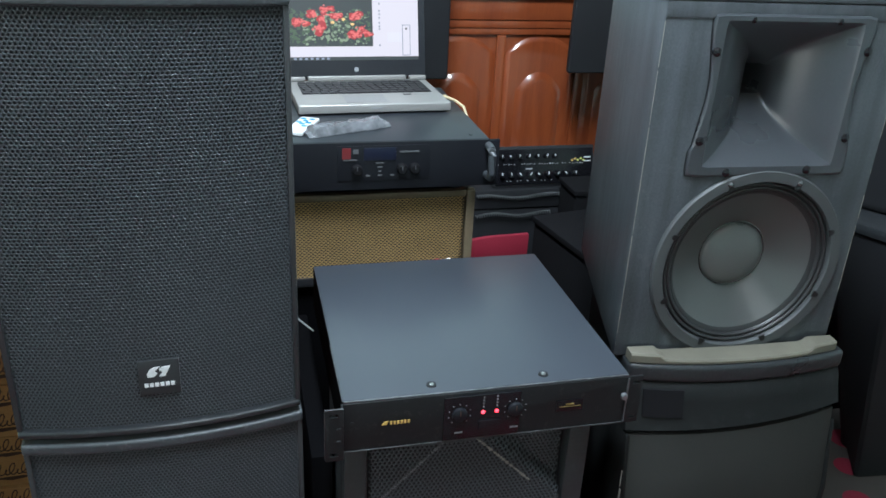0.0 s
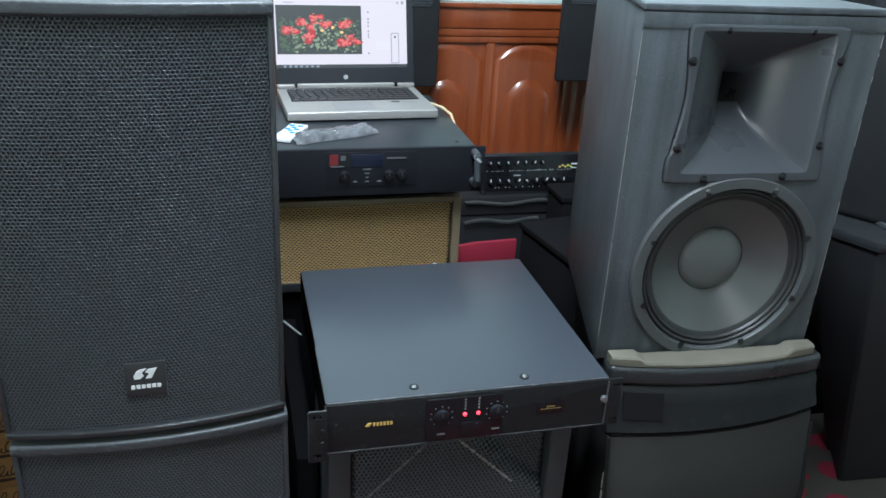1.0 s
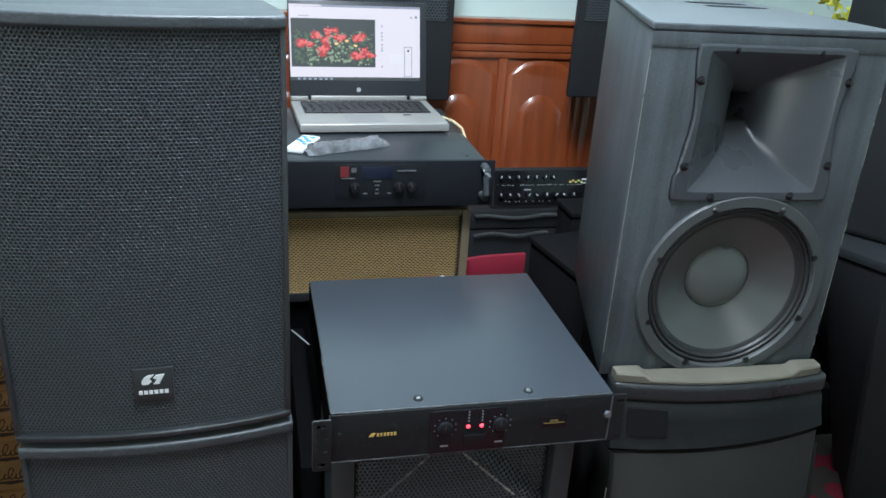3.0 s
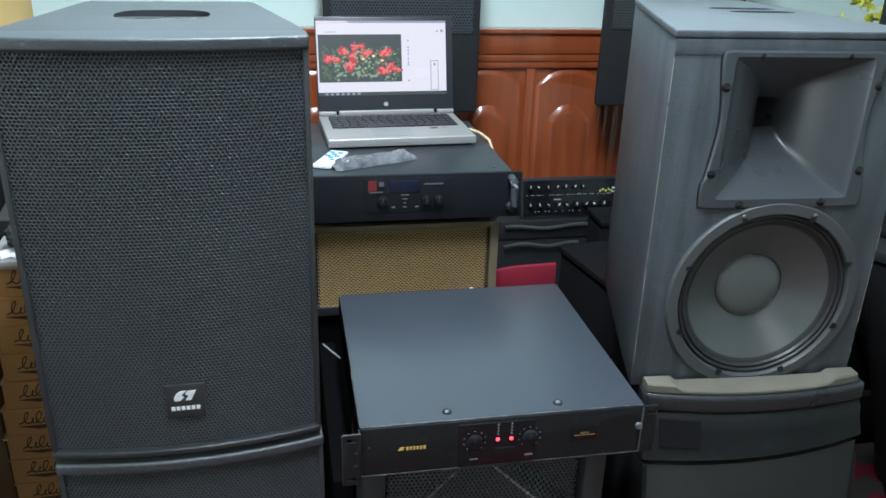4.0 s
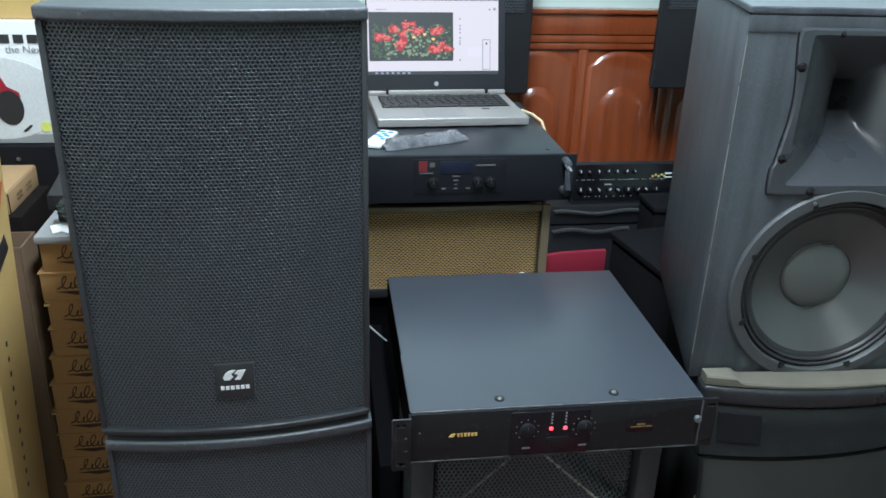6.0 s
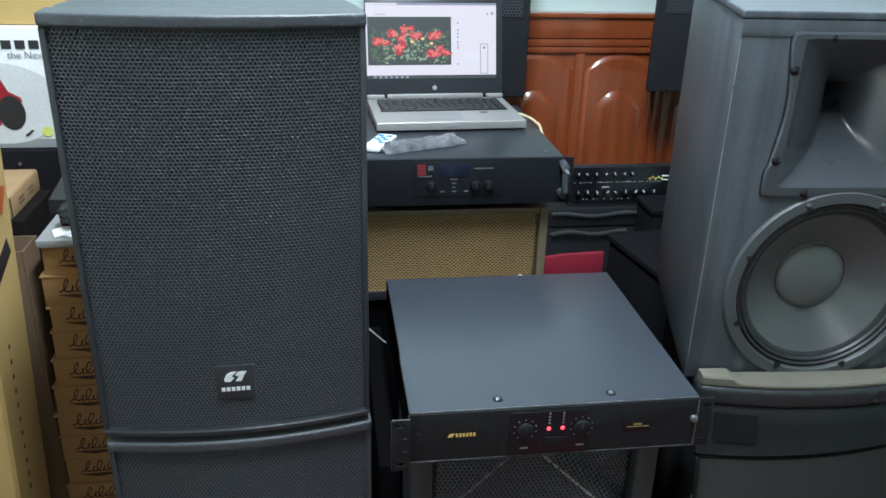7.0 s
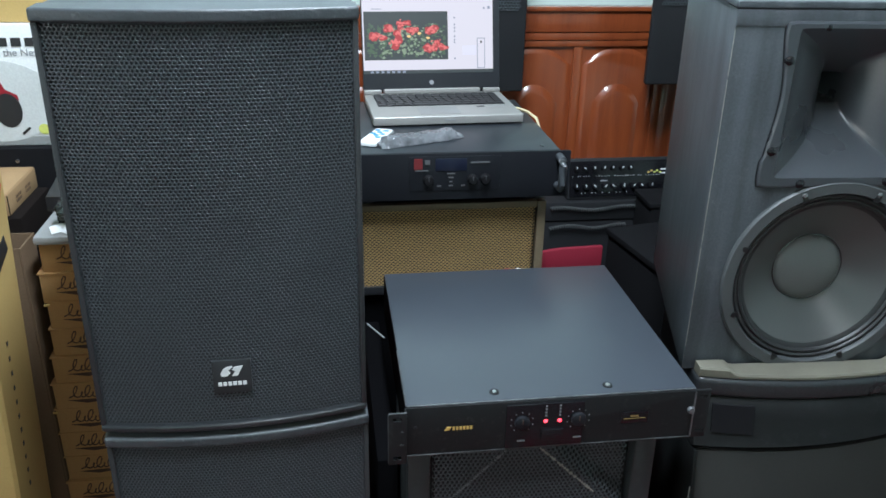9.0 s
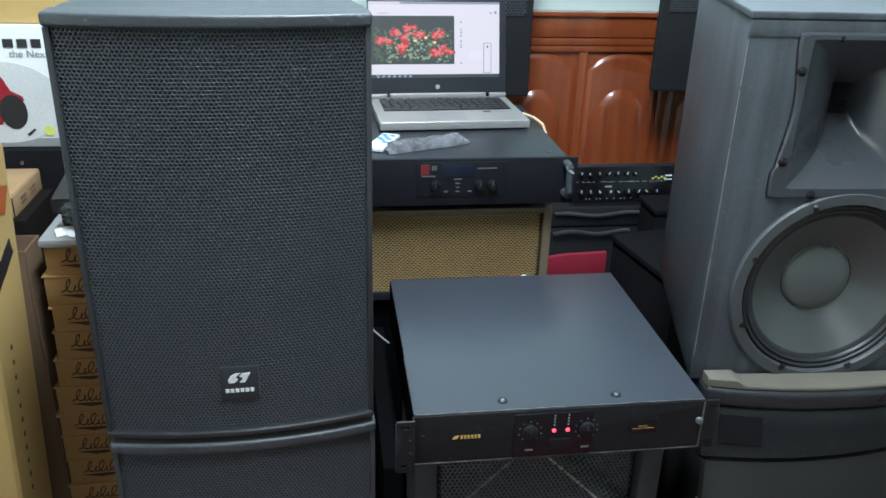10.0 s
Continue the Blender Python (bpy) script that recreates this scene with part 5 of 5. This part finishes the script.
# ---- cartons stacked beside the tall loudspeakers ----
def script_marks(parent, x, y, z, k):
    """Handwritten-looking brown mark and a pointed stroke below it."""
    path = []
    for ox, wide, hh in ((0.000, 0.016, 0.027), (0.017, 0.011, 0.013), (0.027, 0.010, 0.028), (0.038, 0.012, 0.012), (0.050, 0.009, 0.028), (0.064, 0.009, 0.011)):
        for i in range(9):
            a = 2 * math.pi * i / 9
            up = hh * (1 - math.cos(a)) / 2
            path.append((x + ox + wide * i / 9 + 0.0050 * math.sin(a) * hh / 0.02 + 0.35 * up, y - 0.0004, z + up))
    part("script_mark", tube(path, 0.0013, 4), INK, parent, "brown script mark")
    part("pointed_stroke", prism([(x - 0.002, z - 0.006), (x + 0.055, z - 0.004), (x + 0.080, z - 0.007), (x + 0.035, z - 0.013)], y - 0.0012, y - 0.0002, "y"), INK, parent)


def script_cartons():
    rnd = random.Random(4)
    z = 0.0
    xs = [-0.668, -0.667, -0.668, -0.665, -0.666, -0.664, -0.660, -0.652, -0.646, -0.642, -0.645, -0.637]
    for i in range(12):
        h = 0.0605
        c = thing("flat_carton", pose(xs[i], 0.50 + rnd.uniform(-0.004, 0.004), z, 0, 0, rnd.uniform(-1.5, 1.5)), "flat brown carton with dark script marks in a stack", "carton", "stacked flat cartons")
        part("tray", box(0.0, 0.34, 0.0, 0.26, 0.0, h - 0.0045, 0.002), CARTON, c)
        part("lid", box(-0.003, 0.343, -0.002, 0.263, h - 0.0040, h - 0.0005, 0.001), CARTON, c, "thin overlapping lid")
        if i % 4 == 1:
            part("tab", box(-0.004, 0.006, -0.006, -0.0022, h - 0.010, h - 0.005, 0.001), CARTON_PALE, c)
        script_marks(c, 0.028, 0.0, 0.026, 1.0)
        z += h


script_cartons()
STACK = 12 * 0.0605
tr = thing("foam_lid", pose(-0.63, 0.49, STACK + 0.0005), "greyish foam lid lying on stacked cartons", "lid")
part("slab", box(-0.01, 0.25, -0.004, 0.20, 0.0, 0.016, 0.005), GREY_CARD, tr)
bag = thing("plastic_bag", pose(-0.566, 0.55, STACK + 0.017), "crumpled black plastic bag with a torn white paper", "bag")
bm = bmesh.new()
bmesh.ops.create_icosphere(bm, subdivisions=4, radius=0.045)
for v in bm.verts:
    n = noise.noise(v.co * 35) * 0.35 + noise.noise(v.co * 90) * 0.22
    v.co = v.co * (1 + n)
    v.co = Vector((v.co.x * 0.9, v.co.y * 0.8, max(0.0, v.co.z * 0.75 + 0.024)))
part("foil", bm, mat("glossy black plastic film", (0.018, 0.022, 0.021), 0.25, bump=0.3, bscale=90, dist=0.002), bag, "", None, 20)
paper = prism([(-0.052, -0.030), (-0.042, -0.052), (-0.028, -0.045), (-0.014, -0.053), (0.004, -0.044), (0.02, -0.030), (-0.01, -0.014), (-0.036, -0.018)], 0.0, 0.0015)
for v in paper.verts:
    v.co.z += 0.012 * max(0.0, (v.co.y + 0.05) / 0.05) + 0.004 * noise.noise(v.co * 60)
    v.co.z = max(0.0, v.co.z)
part("paper", paper, WHITE_CARD, bag, "torn white paper")
blk = thing("black_box", pose(0, 0.62, STACK + 0.017), "black carton with a grey upper side on stacked boxes", "box")
part("carton", prism([(-0.650, 0.0), (-0.650, 0.028), (-0.610, 0.088), (-0.48, 0.092), (-0.48, 0.0)], 0.0, 0.09, "y", 0.002), DARK_INK, blk)
part("panel", prism([(-0.6475, 0.0305), (-0.611, 0.0855), (-0.53, 0.088), (-0.53, 0.0305)], -0.0015, 0.001, "y"), mat("mottled grey film", (0.10, 0.105, 0.105), 0.4, var=0.3, vscale=20), blk, "grey upper side")


def open_carton():
    c = thing("open_carton", pose(-0.727, 0.50, 0), "tall open brown carton with dark inside", "carton")
    h = 0.716
    part("front", box(-0.10, 0.055, 0.0, 0.004, 0.0, h, 0.001), CARTON_SHADED, c)
    part("back", box(-0.10, 0.055, 0.076, 0.08, 0.0, h, 0.001), CARTON_SHADED, c)
    part("side", box(-0.1045, -0.1005, 0.0, 0.08, 0.0, h, 0.001), CARTON_SHADED, c)
    part("side", box(0.0555, 0.0595, 0.0, 0.08, 0.0, h, 0.001), CARTON_SHADED, c)
    part("bottom", box(-0.10, 0.055, 0.0045, 0.0755, 0.0, 0.004), CARTON_SHADED, c)


open_carton()


def standing_carton():
    """A big carton on end that leans a little, with punched holes down its side."""
    c = thing("big_carton", pose(-0.692, 0.297, 0, 0, 2.6, 0), "tall pale yellow carton leaning over beside the stacked cartons", "carton")
    part("body", box(-0.46, 0.0, 0.0, 0.153, 0.0, 0.945, 0.014, 3), CARTON_PALE, c)
    for i in range(11):
        part("punched_hole", box(-0.002, 0.0008, 0.052, 0.058, 0.296 + i * 0.030, 0.305 + i * 0.030), DARK_INK, c)
    leaf = lambda pts: prism(pts, -0.002, 0.0008, "x")
    part("dark_print", leaf([(0.022, 0.705), (0.028, 0.745), (0.112, 0.782), (0.122, 0.752)]), DARK_INK, c, "dark slanted print")
    part("orange_print", leaf([(0.085, 0.835), (0.104, 0.880), (0.136, 0.868), (0.110, 0.826)]), mat("orange print", (0.50, 0.11, 0.03), 0.5), c, "orange print")
    part("green_print", leaf([(0.045, 0.795), (0.060, 0.842), (0.082, 0.835), (0.070, 0.790)]), mat("green print", (0.06, 0.15, 0.05), 0.5), c, "green print")


standing_carton()


def carton_support():
    c = thing("dark_block", pose(-0.84, 0.59, 0), "dark case under a small brown carton", "case")
    part("shell", box(-0.16, 0.150, 0.0, 0.185, 0.0, 0.742, 0.005), DARK_BOARD, c)


carton_support()


def small_carton():
    c = thing("small_carton", pose(-0.852, 0.60, 0.7425), "tan carton with small brown prints lying on a box", "carton")
    part("body", box(-0.12, 0.140, 0.0, 0.175, 0.0, 0.043, 0.003), TAN, c)
    part("flap", box(-0.118, 0.138, 0.002, 0.173, 0.0434, 0.0450, 0.0005), TAN, c, "loose top flap")
    part("flap_seam", box(0.1394, 0.1408, 0.0, 0.002, 0.002, 0.042), DARK_BOARD, c)
    rnd = random.Random(17)
    for k, y0 in enumerate((0.045, 0.100)):
        for r in range(2):
            for q in range(4):
                y = y0 + q * 0.0085
                part("print", box(0.1396, 0.1406, y, y + rnd.uniform(0.004, 0.0072), 0.012 + r * 0.009, 0.018 + r * 0.009), TAN_INK, c, "", None, None)


small_carton()


def dark_cabinet():
    c = thing("dark_cabinet", pose(-0.95, 0.78, 0), "black cabinet with a picture carton on it", "cabinet")
    part("carcass", box(-0.25, 0.52, 0.0, 0.45, 0.0, 0.825, 0.006), DEEP_BLACK, c)
    part("stud", moved(lathe([(0, -0.004), (0.004, -0.003), (0.005, 0)], 12), pose(0.205, 0, 0.798)), STEEL, c)


dark_cabinet()


def picture_carton():
    c = thing("picture_carton", pose(-0.86, 0.80, 0.8255), "white carton printed with a red vacuum cleaner", "carton")
    h = 0.250
    part("body", box(-0.20, 0.34, 0.0, 0.30, 0.0, h, 0.003), WHITE_CARD, c)
    part("grey_band", box(-0.199, 0.339, -0.0008, 0.0002, 0.002, 0.020), GREY_CARD, c)
    oval = [(0.090 + 0.125 * math.cos(a), 0.095 + 0.085 * math.sin(a)) for a in [2 * math.pi * i / 32 for i in range(32)]]
    part("pale_oval", prism(oval, -0.0010, 0.0002, "y"), mat("pale grey print", (0.62, 0.64, 0.63), 0.4), c)
    red = [(-0.02, 0.05), (-0.02, 0.15), (0.03, 0.168), (0.078, 0.160), (0.098, 0.147), (0.110, 0.120), (0.132, 0.108), (0.134, 0.098), (0.11, 0.10), (0.095, 0.085), (0.085, 0.05), (0.05, 0.04)]
    part("red_print", prism(red, -0.0016, -0.0011, "y"), RED_GLOSS, c, "red vacuum cleaner print")
    wheel = [(0.110 + 0.027 * math.cos(a), 0.076 + 0.036 * math.sin(a)) for a in [2 * math.pi * i / 24 for i in range(24)]]
    part("wheel_print", prism(wheel, -0.0022, -0.0017, "y"), DARK_INK, c)
    part("wand_print", prism([(0.128, 0.028), (0.145, 0.041), (0.148, 0.038), (0.133, 0.025)], -0.0022, -0.0017, "y"), DARK_INK, c)
    dot = [(0.174 + 0.011 * math.cos(a), 0.036 + 0.011 * math.sin(a)) for a in [2 * math.pi * i / 20 for i in range(20)]]
    part("round_sticker", prism(dot, -0.0022, -0.0017, "y"), LIME, c, "yellow-green round print")
    for i in range(7):
        part("letter_bar", box(0.006 + i * 0.0265, 0.025 + i * 0.0265, -0.0016, -0.0003, 0.207, 0.224), DARK_INK, c)
    me = word("the Next", 0.0205)
    link_mesh("slogan", me, GREY_PRINT, c, "small grey words", pose(0.120, -0.0008, 0.188, 90))


picture_carton()


def top_carton():
    c = thing("top_carton", pose(-0.88, 0.82, 1.0765), "pale brown carton on top of a white one", "carton")
    part("body", box(-0.20, 0.235, 0.0, 0.27, 0.0, 0.16, 0.004), CARTON_PALE, c)
    part("label", box(0.05, 0.16, -0.0008, 0.0002, 0.055, 0.12), WHITE_CARD, c)


top_carton()
